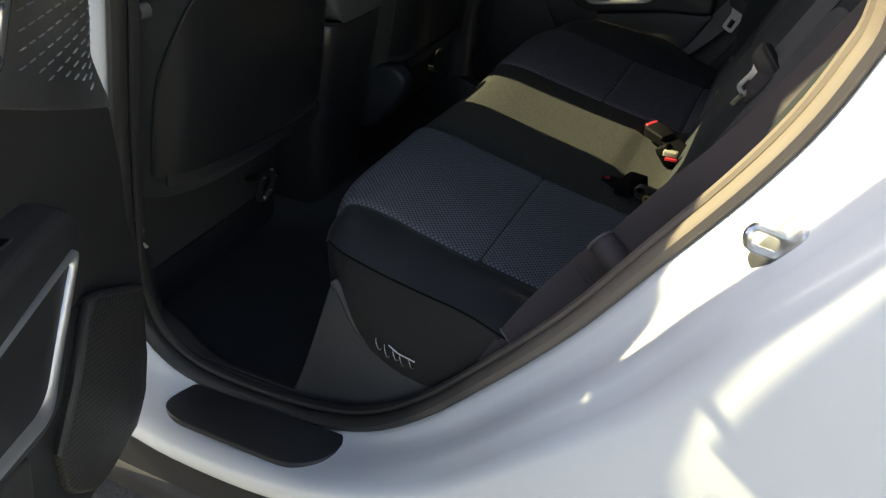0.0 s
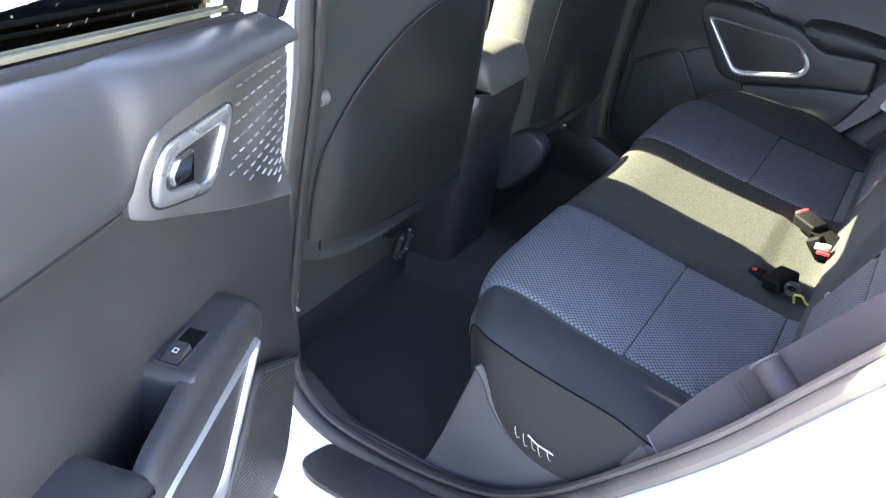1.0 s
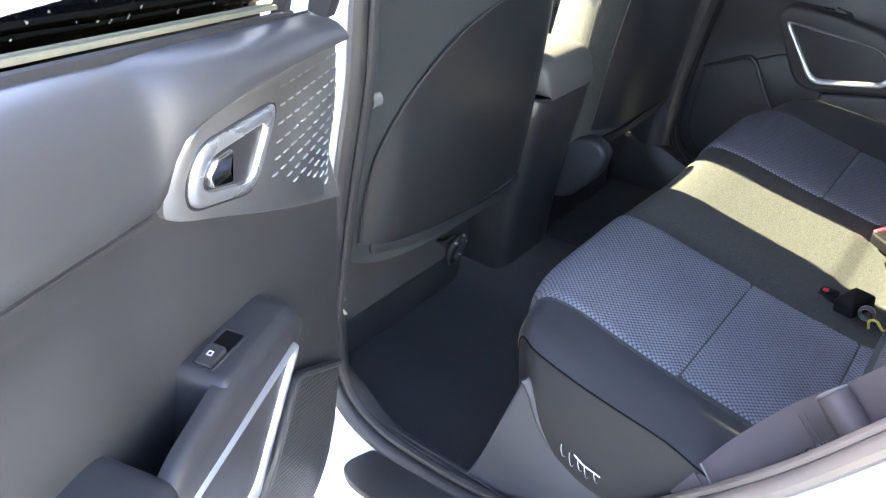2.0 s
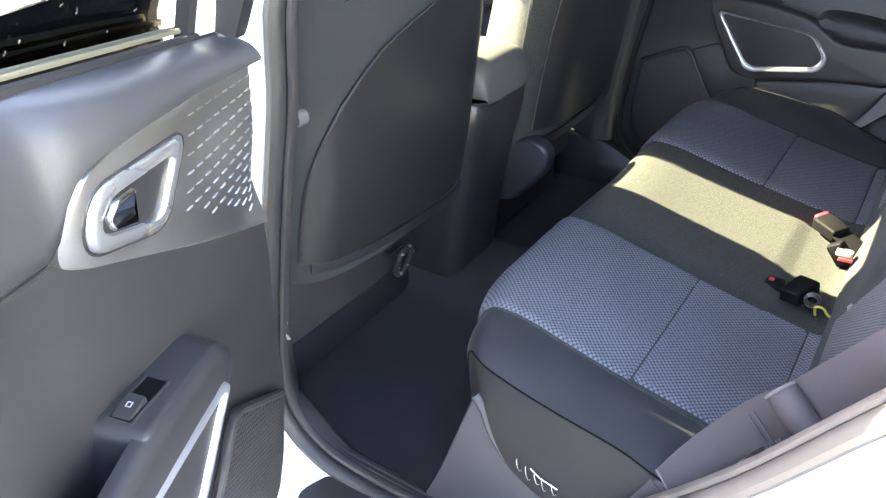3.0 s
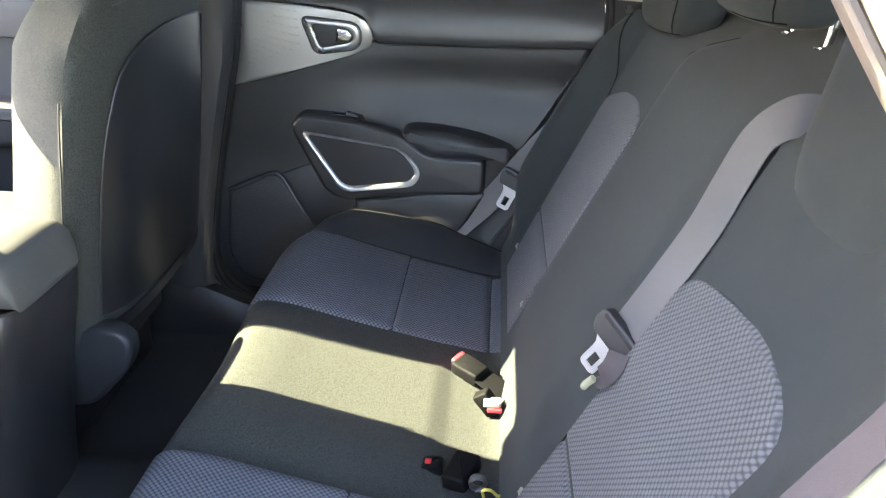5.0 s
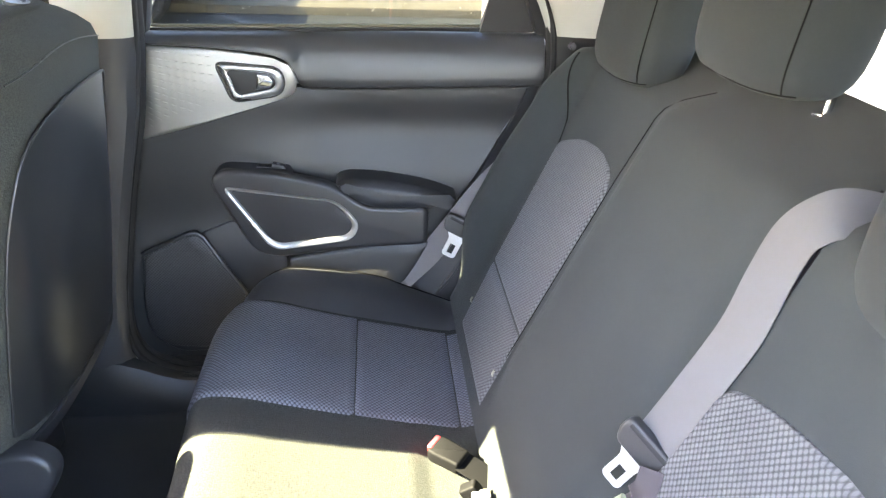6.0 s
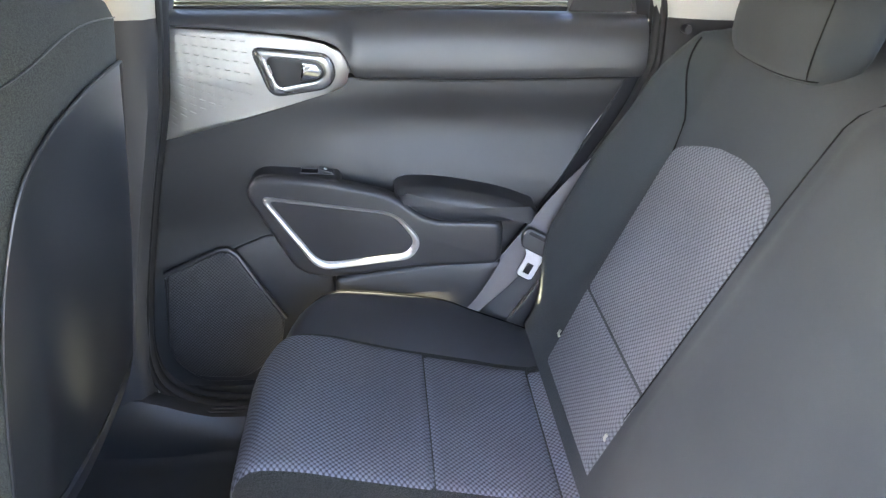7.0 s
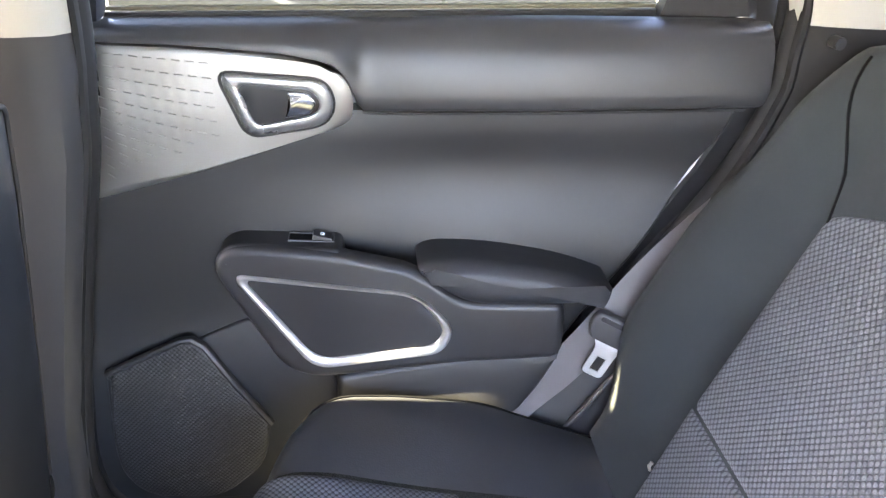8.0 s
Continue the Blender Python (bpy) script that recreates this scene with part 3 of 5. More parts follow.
    silver = add("silver_panel", slab(rows, behind), M_SILVER, label="silver satin panel with an embossed dash pattern")
    bits = []

    def ridge(u, v, tilt, half, wide):
        """A short raised ridge with a sharp back."""
        du, dv = math.cos(tilt), math.sin(tilt)
        q = [put(u + half * a * du - wide * b * dv, v + half * a * dv + wide * b * du, dd) for a, b, dd in ((-1, 0, 0.0038), (-0.6, -1, 0.0038), (0.6, -1, 0.0038), (1, 0, 0.0038), (0.6, 1, 0.0038), (-0.6, 1, 0.0038), (-0.6, 0, 0.0054), (0.6, 0, 0.0054))]
        return q, [(0, 1, 6), (1, 2, 7, 6), (2, 3, 7), (3, 4, 7), (4, 5, 6, 7), (5, 0, 6)]
    def lattice(r, c):
        """The place of a dash in row r and column c, and the slope of its row."""
        u = -0.396 + c * 0.0150 + 0.004 * math.sin(0.3 * r)
        s = u + 0.395
        fall = 0.09 + 0.05 * r
        return u, 1.083 - r * 0.0122 - fall * s + 0.1125 * r * s * s, 0.225 * r * s - fall

    def patterned(u, v):
        return u < -0.268 and v > 0.926 + (u + 0.417) * 0.42 and u > -0.388 - (1.09 - v) * 0.15
    for r in range(14):
        for c in range(10):
            u, v, slope = lattice(r, c)
            if patterned(u, v):
                bits.append(ridge(u, v, math.atan(slope), 0.0058, 0.0007))
    # shallow pillows pressed into the panel between the dashes
    spots, index, quads = [], {}, []
    for a in range(-2, 54):
        for b in range(-2, 50):
            u, v, slope = lattice(a / 4, b / 4)
            if patterned(u, v) and v < 1.083 - 0.05 * (u + 0.395):
                index[a, b] = len(spots)
                fade = smooth(-0.270, -0.310, u)
                spots.append(put(u, v, 0.0040 + fade * 0.0004 * abs(math.sin(math.pi * a / 4) * math.sin(math.pi * (b / 4 + 0.5))) ** 0.7))
    for a, b in index:
        corners = [(a, b), (a + 1, b), (a + 1, b + 1), (a, b + 1)]
        if all(k in index for k in corners):
            quads.append(tuple(index[k] for k in corners))
    add("embossed_field", (spots, quads), M_SILVER, silver, "pillow-like relief pressed into the panel", 60)
    tagged(add("embossed_dash", joined(*bits), M_DASH, silver, "short bright raised dashes"), kind="stuff")
    ring = rounded([(-0.256, 1.058), (-0.150, 1.050), (-0.139, 1.025), (-0.150, 1.006), (-0.228, 0.992)], 0.016)
    inward = at(0, -1, 0) - at(0, 0, 0)
    ring2 = rounded([(-0.243, 1.050), (-0.159, 1.043), (-0.149, 1.025), (-0.158, 1.012), (-0.224, 0.999)], 0.012)
    edge = rounded([(-0.265, 1.063), (-0.143, 1.054), (-0.133, 1.024), (-0.146, 0.999), (-0.236, 0.985)], 0.018)
    loft = [[put(a[0] * (1 - k) + b[0] * k, a[1] * (1 - k) + b[1] * k, d) for a, b in zip(edge, ring2)] for k, d in ((0.0, 0.002), (0.02, 0.0050), (0.15, 0.0068), (0.5, 0.0084), (0.8, 0.0086), (0.95, 0.0078), (1.0, 0.0060), (1.05, 0.001))]
    add("handle_bezel", grid(loft, close_v=True), M_BEZEL, silver, "polished silver bezel", 50)
    add("bezel_shadow_gap", sweep([put(u, v, 0.0042) for u, v in inset(edge, -0.001)], 0.003, 0.002, inward, True, 6), M_BLACK, silver)
    add("handle_cup", plate(ring2, put, 0.0, 0.0047, 0.001, 3, 4), M_BLACK, silver, "dark handle recess")
    add("handle_lever", plate(rounded([(-0.187, 1.042), (-0.163, 1.039), (-0.154, 1.027), (-0.162, 1.015), (-0.192, 1.010), (-0.186, 1.026)], 0.004), put, 0.004, 0.0105, 0.0025), M_CHROME, silver, "chrome release lever")
    # lower hard trim with the loudspeaker
    add("lower_trim", plate(rounded([(-0.449, 0.657, 0.004), (-0.264, 0.736, 0.01), (-0.16, 0.735), (-0.14, 0.60), (-0.02, 0.49), (-0.10, 0.435), (-0.40, 0.425), (-0.452, 0.47), (-0.46, 0.52)], 0.03), put, -0.010, 0.005, 0.004, 3, 6), M_VINYL, label="glossier black lower trim")
    cone = add("speaker_grille", plate(rounded([(-0.440, 0.668, 0.006), (-0.342, 0.714, 0.012), (-0.318, 0.706, 0.012), (-0.240, 0.578, 0.02), (-0.252, 0.500), (-0.32, 0.440), (-0.42, 0.447), (-0.452, 0.49), (-0.455, 0.56)], 0.03), put, 0.0, 0.016, 0.006, 3, 6), M_GRILLE,
               label="perforated black loudspeaker grille")
    add("grille_rim", sweep([put(u, v, 0.014) for u, v in ((-0.443, 0.670), (-0.40, 0.690), (-0.345, 0.715), (-0.330, 0.716), (-0.316, 0.706), (-0.28, 0.645), (-0.238, 0.577))], 0.010, 0.012, at(0, -1, 0) - at(0, 0, 0)), M_TRIM, cone, "raised rim of the grille")
    # pull handle pod: a block with the switch, and an arm that stands off the door before a deep well
    def lean(u, v, d):
        """As put, with the pod's face drawn towards the door at its front end."""
        return put(u, v, d - 0.020 * min(1.0, max(0.0, (0.0 - u) / 0.27)))
    o = rounded([(-0.292, 0.832, 0.03), (-0.268, 0.862, 0.02), (-0.215, 0.862, 0.02), (-0.145, 0.856), (-0.045, 0.838), (0.020, 0.795), (0.145, 0.797), (0.145, 0.716), (0.0, 0.704), (-0.165, 0.674, 0.03), (-0.212, 0.688, 0.03)], 0.02)
    pod = add("pull_handle", plate(o, lean, 0.043, 0.062, 0.012, 5), M_BLACK, label="black moulded pull handle")
    o = rounded([(-0.288, 0.838, 0.03), (-0.266, 0.8645, 0.02), (-0.130, 0.8575, 0.012), (-0.126, 0.80), (-0.128, 0.69), (-0.20, 0.69)], 0.01)
    add("switch_panel", plate(o, lean, -0.02, 0.056, 0.006), M_BLACK, pod, "black switch panel")
    o = rounded([(-0.16, 0.722), (0.0, 0.728), (0.03, 0.775), (0.14, 0.79), (0.14, 0.720), (0.0, 0.706), (-0.16, 0.69)], 0.006)
    add("pull_cup", plate(o, put, -0.02, 0.036, 0.003), M_BLACK, pod)

    def deck(x, lift, d):
        """A place over the block's flat top, d metres out from the door panel."""
        return at(x, 0.704 - d, 0.8645 + (x + 0.266) * -0.0515 + lift)
    sw = [deck(x, 0.0005, d) for x, d in ((-0.196, 0.005), (-0.141, 0.005), (-0.141, 0.026), (-0.196, 0.026))]
    up = at(0, 0, 1) - at(0, 0, 0)
    add("switch_frame", sweep(sw, 0.003, 0.003, up, True), M_BLACK, pod, "raised edge of the switch recess")
    add("switch_recess", ([deck(x, 0.0008, d) for x, d in ((-0.195, 0.006), (-0.142, 0.006), (-0.142, 0.025), (-0.195, 0.025))] + [deck(x, -0.004, d) for x, d in ((-0.195, 0.006), (-0.142, 0.006), (-0.142, 0.025), (-0.195, 0.025))],
                          [(0, 1, 2, 3), (4, 5, 6, 7), (0, 1, 5, 4), (1, 2, 6, 5), (2, 3, 7, 6), (3, 0, 4, 7)]), M_BUCKLE, pod, "dark finger recess before the switch")
    q = [deck(x, 0.0, d) for x, d in ((-0.168, 0.007), (-0.143, 0.007), (-0.143, 0.024), (-0.168, 0.024))]
    top = [deck(x, h, d) for x, h, d in ((-0.166, 0.0075, 0.008), (-0.144, 0.0030, 0.008), (-0.144, 0.0030, 0.023), (-0.166, 0.0075, 0.023))]
    key = add("window_switch", (q + top, [(0, 1, 2, 3), (4, 5, 6, 7), (0, 1, 5, 4), (1, 2, 6, 5), (2, 3, 7, 6), (3, 0, 4, 7)]), M_TRIM, pod, "dark grey window switch with a pale mark")
    qc = sum(top, Vector()) / 4 + up * 0.0006
    add("switch_mark", sweep([qc + (top[1] - top[0]) * 0.10 * a + (top[3] - top[0]) * 0.13 * b for a, b in ((-1, -1), (1, -1), (1, 1), (-1, 1))], 0.0016, 0.0012, up, True, 6), M_BLADE, key, "pale window symbol")
    ring = rounded([(-0.260, 0.822, 0.02), (-0.038, 0.803, 0.03), (0.002, 0.756, 0.02), (-0.012, 0.728, 0.02), (-0.170, 0.700, 0.03)], 0.02, 7)
    outer = rounded([(-0.267, 0.8275, 0.02), (-0.035, 0.8065, 0.03), (0.008, 0.757, 0.02), (-0.008, 0.723, 0.02), (-0.173, 0.6925, 0.03)], 0.02, 7)
    inner = rounded([(-0.251, 0.8200, 0.014), (-0.041, 0.8015, 0.022), (-0.006, 0.757, 0.016), (-0.018, 0.7355, 0.014), (-0.165, 0.7095, 0.022)], 0.02, 7)
    loft = [[lean(a[0] * (1 - k) + b[0] * k, a[1] * (1 - k) + b[1] * k, d) for a, b in zip(outer, inner)] for k, d in ((0.0, 0.056), (0.02, 0.064), (0.12, 0.0685), (0.3, 0.0695), (0.6, 0.0685), (0.85, 0.0665), (0.96, 0.0645), (1.0, 0.0600))]
    add("silver_frame", grid(loft, close_v=True), M_FRAME, pod, "satin silver frame", 50)
    add("frame_insert", plate(inset(ring, 0.004), lean, 0.050, 0.0640, 0.0015, 3, 8), M_INSERT, pod, "dark grey cloth-grained insert")
    add("armrest", plate(rounded([(-0.046, 0.836, 0.02), (-0.024, 0.850, 0.02), (0.045, 0.850, 0.04), (0.145, 0.836, 0.04), (0.206, 0.814, 0.012), (0.165, 0.794, 0.02), (0.020, 0.790, 0.03)], 0.02), put, -0.03, 0.070, 0.022, 5, 3), M_VINYL, label="padded black vinyl armrest")
    add("door_bin", plate(rounded([(-0.144, 0.676, 0.012), (0.005, 0.704, 0.04), (0.055, 0.714, 0.04), (0.150, 0.718, 0.01), (0.090, 0.605), (0.0, 0.50), (-0.06, 0.46), (-0.144, 0.46)], 0.012), put, -0.01, 0.046, 0.010, 3, 4), M_TRIM, label="dark grey door bin")
    # frame, glass, outer skin
    up = [at(-0.400, 0.735, 1.12), at(-0.372, 0.700, 1.22), at(-0.345, 0.672, 1.31), at(-0.322, 0.635, 1.40), at(-0.285, 0.615, 1.446), at(-0.19, 0.61, 1.464), at(-0.02, 0.61, 1.464), at(0.10, 0.615, 1.446), at(0.19, 0.63, 1.40), at(0.250, 0.65, 1.34), at(0.300, 0.68, 1.265), at(0.340, 0.70, 1.19), at(0.366, 0.72, 1.12)]
    add("window_frame", sweep(spline(up, 4), 0.034, 0.040, at(0, 1, 0) - at(0, 0, 0), n=8, power=0.6), M_BLACK, label="black window frame")
    add("quarter_filler", slab([[at(0.243, 0.726, 1.118), at(0.352, 0.712, 1.126)], [at(0.262, 0.706, 1.21), at(0.330, 0.700, 1.21)], [at(0.272, 0.675, 1.30), at(0.285, 0.672, 1.29)]],
                               [[at(0.243, 0.75, 1.118), at(0.352, 0.73, 1.126)], [at(0.262, 0.726, 1.21), at(0.330, 0.72, 1.21)], [at(0.272, 0.695, 1.30), at(0.285, 0.69, 1.29)]]), M_TRIM_SOFT, label="grey plastic triangle behind the glass")
    dark = glass_mat == M_DARK_GLASS

    def glass_front(z):
        return -0.316 + 0.20 * (z - 1.25) if dark else -0.385      # slanting front edge; the narrow gap beside it is shaped to pass sun

    def pane_rows(y0):
        return [[at(glass_front(z) * (1 - s) + 0.25 * s, y0 - 0.3 * max(0, z - 1.13), z) for z in np.linspace(1.09, glass_top - slope * (glass_front(1.15) * (1 - s) + 0.25 * s), 5)] for s in np.linspace(0, 1, 9)]
    slope = 0.105 if dark else 0.0
    pane = add("window_glass", slab(pane_rows(0.766), pane_rows(0.770)), glass_mat, label="dusty window glass")
    pane.visible_shadow = dark
    if dark:
        def sash(y0):
            return [[at(-0.365 + 0.25 * (z - 1.25), y0 - 0.3 * max(0, z - 1.13), z) for z in (1.222, 1.23, 1.235, 1.43)],
                    [at(glass_front(z) + gap, y0 - 0.3 * max(0, z - 1.13), z) for z, gap in ((1.222, 0.004), (1.23, 0.004), (1.235, -0.008), (1.43, -0.007))]]
        add("front_sash", slab(sash(0.7465), sash(0.756)), M_BLACK, label="black front window sash")

        def upright(x0, x1, y0):
            return [[at(x + 0.10 * (z - 1.15), y0 - 0.3 * max(0, z - 1.13), z) for z in (1.112, 1.15, 1.19, 1.224)] for x in (x0, x1)]
        add("sash_strip", slab(upright(-0.351, -0.338, 0.742), upright(-0.351, -0.338, 0.755)), M_RUBBER, label="black strip beside the glass")
        add("painted_frame", slab(upright(-0.388, -0.352, 0.738), upright(-0.388, -0.352, 0.755)), M_PAINT, label="white painted window frame")

        # unseen panel added above the lowered glass to keep sun off the quarter panel
        def blocker(y0):
            return [[at(glass_front(z) * (1 - k) - 0.10 * k, y0 - 0.3 * (z - 1.13), z) for z in (1.20, 1.28, 1.36, 1.425)] for k in (0, 1)]
        add("sun_block_panel", slab(blocker(0.746), blocker(0.752)), M_BLACK, label="unseen black panel added to shade the quarter panel")
    add("belt_strip", sweep([at(x, 0.7415, 1.1135 + 0.012 * (x + 0.38) / 0.73) for x in np.linspace(-0.385, 0.345, 10)], 0.010, 0.010, (0, 0, 1), n=8, power=0.6), M_RUBBER, label="black rubber glass seal")
    add("outer_strip", joined(sweep([at(x, 0.7495, 1.1205 + 0.012 * (x + 0.38) / 0.73) for x in np.linspace(-0.40, 0.345, 10)], 0.005, 0.005, (0, 0, 1), n=8, power=0.6),
                              sweep([at(x, 0.7575, 1.1205 + 0.012 * (x + 0.38) / 0.73) for x in np.linspace(-0.40, 0.345, 10)], 0.004, 0.004, (0, 0, 1), n=8, power=0.6)), M_STRIP, label="pale outer waist strip")
    rows, behind = [], []
    for k in range(15):
        z = 0.395 + k / 14 * (1.104 - 0.395)
        fx, rx = curve(z, *FRONT_EDGE) - 0.028, curve(z, *REAR_EDGE) + 0.030
        bulge = 0.785 - 0.020 * smooth(0.95, 1.13, z) - 0.02 * smooth(0.6, 0.40, z)
        rows.append([at(fx, 0.748, z), at(fx - 0.004, bulge - 0.010, z), at(fx + 0.004, bulge, z)] + [at(fx + (rx - fx) * s, bulge + 0.006 * math.sin(math.pi * s), z) for s in np.linspace(0.05, 0.95, 8)] + [at(rx, bulge, z), at(rx + 0.002, bulge - 0.012, z), at(rx - 0.004, 0.748, z)])
    shell = grid(rows, close_v=True)
    m = len(rows[0])
    shell[1].extend([tuple(range(m)), tuple(range(14 * m, 15 * m))])
    add("door_skin", shell, M_PAINT, label="white painted outer skin")
    if glass_mat == M_GLASS:
        hs = np.linspace(0.41, 1.10, 14)
        loop = [at(curve(z, *REAR_EDGE) + 0.010, 0.726 - 0.09 * max(0.0, curve(z, *REAR_EDGE) + 0.1), z) for z in reversed(hs)] + [at(curve(z, *FRONT_EDGE) - 0.012, 0.726, z) for z in hs]
        add("door_weather_strip", sweep(loop, 0.036, 0.012, at(0, 1, 0) - at(0, 0, 0), False, 8, 0.6), M_RUBBER, label="black rubber strip round the door's edge")
    return door


rear_door(closed_place, 1.43, M_GLASS, "closed rear car door with dark grey trim and silver panel")
rear_door(open_place, 1.144, M_DARK_GLASS, "wide open rear car door, its dark tinted window wound down")


# ---- rear bench: cushion ----
CUSHION = spline([(-0.205, 0.345, 0), (-0.225, 0.44, 0), (-0.246, 0.54, 0), (-0.254, 0.610, 0), (-0.246, 0.645, 0), (-0.222, 0.665, 0), (-0.17, 0.662, 0), (-0.10, 0.645, 0), (0.0, 0.622, 0), (0.09, 0.603, 0), (0.168, 0.588, 0), (0.20, 0.592, 0), (0.235, 0.612, 0), (0.262, 0.64, 0)], 5)
CLEN = [0.0]
for a, b in zip(CUSHION, CUSHION[1:]):
    CLEN.append(CLEN[-1] + (b - a).length)


def cushion_at(s, y, lift=0.0):
    """A place on the cushion: s metres from the floor along its profile, at y."""
    x = float(np.interp(s, CLEN, [p.x for p in CUSHION]))
    z = float(np.interp(s, CLEN, [p.y for p in CUSHION]))
    x1, z1 = float(np.interp(s + 0.004, CLEN, [p.x for p in CUSHION])), float(np.interp(s + 0.004, CLEN, [p.y for p in CUSHION]))
    t = Vector((x1 - x, z1 - z)).normalized() if (x1 - x, z1 - z) != (0, 0) else Vector((1, 0))
    a = abs(y)
    front = smooth(0.0, -0.22, x)
    x += 0.100 * front * smooth(0.34, 0.64, a) ** 2 + 0.010 * front * smooth(0.22, 0.0, a) + 0.055 * smooth(0.61, 0.46, z) * smooth(0.42, 0.60, a)
    top = smooth(-0.25, -0.20, x) if z > 0.6 else 0.0
    z += top * (-0.006 * smooth(0.47, 0.52, a) - 0.006 * smooth(0.52, 0.60, a) - 0.046 * smooth(0.590, 0.640, a) + 0.006 * smooth(0.17, 0.10, a) - 0.004 * math.exp(-((a - 0.18) / 0.02) ** 2))
    z += top * 0.036 * smooth(0.47, 0.585, a) * smooth(-0.2, 0.05, x)         # side bolsters stand up towards the rear
    corner = smooth(0.56, 0.62, a) * smooth(0.185, 0.275, x)
    z -= corner * (max(0.0, z - 0.575) * 0.9 + 0.04)                     # the rear corners slope away
    return Vector((x - t.y * lift, y, z + t.x * lift))


def s_of(x):
    return float(np.interp(x, [p.x for p in CUSHION[22:]], CLEN[22:]))


bench_thing = thing("rear_bench", (0.0, 0.0, 0.345), "black cloth rear bench seat with woven blue-grey panels", "car seat")
ys = [-0.625, -0.622, -0.612, -0.60, -0.585, -0.565] + list(np.linspace(-0.54, 0.54, 46)) + [0.565, 0.585, 0.60, 0.612, 0.622, 0.625]
rows = []
for s in np.linspace(0, CLEN[-1], 60):
    row = [cushion_at(s, y) for y in ys]
    row = [q - Vector((0, 0, 0.030 * smooth(0.492, 0.540, abs(q.y)) * smooth(0.52, 0.60, q.z))) for q in row]
    for k in (0, -1):
        q = row[k]
        row.insert(0 if k == 0 else len(row), Vector((q.x + 0.01, q.y * 0.97, min(q.z, max(0.345, min(q.z - 0.02, 0.47))))))
    rows.append(row)
bench = mesh("seat_cushion", *grid(rows), M_CLOTH, bench_thing, "black cloth bench cushion", 70)


def panel_on(name, fn, s0, s1, y0, y1, mat, parent, puff=0.004, corner=0.0, label=""):
    """A padded panel sewn onto a seat: its edge sinks into the seam. y0 and y1 are functions of s or numbers."""
    g0 = y0 if callable(y0) else (lambda s: y0)
    g1 = y1 if callable(y1) else (lambda s: y1)
    nu, nv = max(8, int((s1 - s0) / 0.007)), max(10, int(abs(g1(s0) - g0(s0)) / 0.007))
    rows = []
    for i in range(nu + 1):
        s = s0 + (s1 - s0) * i / nu
        row = []
        for j in range(nv + 1):
            y = g0(s) + (g1(s) - g0(s)) * j / nv
            e = min((s - s0), (s1 - s), abs(y - g0(s)), abs(g1(s) - y))
            row.append(fn(s, y, puff * (1 - (1 - min(1, e / 0.006)) ** 3) - 0.0006))
        rows.append(row)
    return mesh(name, *grid(rows), mat, parent, label, 70)


S_MID, S_END, S_FRONT = s_of(0.002), s_of(0.172), CLEN[9]
for sg in (-1, 1):
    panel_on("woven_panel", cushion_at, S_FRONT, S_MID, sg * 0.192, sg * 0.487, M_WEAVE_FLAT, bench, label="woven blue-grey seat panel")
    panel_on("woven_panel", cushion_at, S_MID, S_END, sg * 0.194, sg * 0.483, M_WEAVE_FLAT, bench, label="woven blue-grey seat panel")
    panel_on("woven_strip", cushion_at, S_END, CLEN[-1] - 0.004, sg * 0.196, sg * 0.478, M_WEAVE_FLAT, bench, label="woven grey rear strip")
# side bolsters: a smooth roll between the woven panel and an outer seam, with a skirt down to the kick panel's lip
SEAM = ((-0.190, 0.550, 0.500), (-0.203, 0.555, 0.600), (-0.184, 0.582, 0.655), (-0.145, 0.611, 0.667), (-0.088, 0.621, 0.661), (-0.033, 0.624, 0.653), (0.043, 0.624, 0.640), (0.094, 0.622, 0.620), (0.160, 0.615, 0.597), (0.215, 0.605, 0.580))
HEM = ((-0.190, 0.560, 0.470), (-0.178, 0.578, 0.560), (-0.152, 0.606, 0.612), (-0.134, 0.629, 0.612), (-0.119, 0.633, 0.573), (-0.090, 0.635, 0.539), (-0.034, 0.636, 0.512), (0.050, 0.636, 0.515), (0.140, 0.630, 0.530), (0.200, 0.620, 0.530))
SEWN = (CLEN[9], CLEN[17], CLEN[24], s_of(-0.150), s_of(-0.075), s_of(-0.010), s_of(0.055), s_of(0.110), s_of(0.172), CLEN[-4])
for sg in (-1, 1):
    seam = spline([(x, sg * y, z) for x, y, z in SEAM], 5)
    hem = spline([(x, sg * y, z) for x, y, z in HEM], 5)
    sewn = spline([(v, 0, 0) for v in SEWN], 5)
    rows, skirt = [], []
    for q, p, h in zip(sewn, seam, hem):
        inner = cushion_at(q.x, sg * 0.489, -0.001)
        mid = cushion_at(q.x, sg * 0.545, 0.010)
        peak = Vector((0.45 * inner.x + 0.55 * p.x, sg * 0.560, max(0.45 * inner.z + 0.55 * p.z + 0.016, mid.z)))
        ease = smooth(0.50, 0.62, p.z)
        peak = peak * ease + (inner + p) / 2 * (1 - ease)
        rows.append([inner * (1 - t) ** 2 + peak * 2 * t * (1 - t) + p * t * t for t in np.linspace(0, 1, 15)])
        bow = (p + h) / 2 + Vector((0, sg * 0.010, 0))
        skirt.append([p * (1 - t) ** 2 + bow * 2 * t * (1 - t) + h * t * t for t in np.linspace(0, 1, 11)])
    mesh("side_bolster", *grid(rows), M_LEATHER, bench, "smooth black leatherette side bolster", 70)
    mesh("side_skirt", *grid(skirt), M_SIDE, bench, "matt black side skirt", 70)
    mesh("side_seam", *sweep([p + Vector((0, sg * 0.0006, 0.0008)) for p in seam[4:]], 0.0028, 0.0028, (0, 0, 1)), M_BUCKLE, bench)
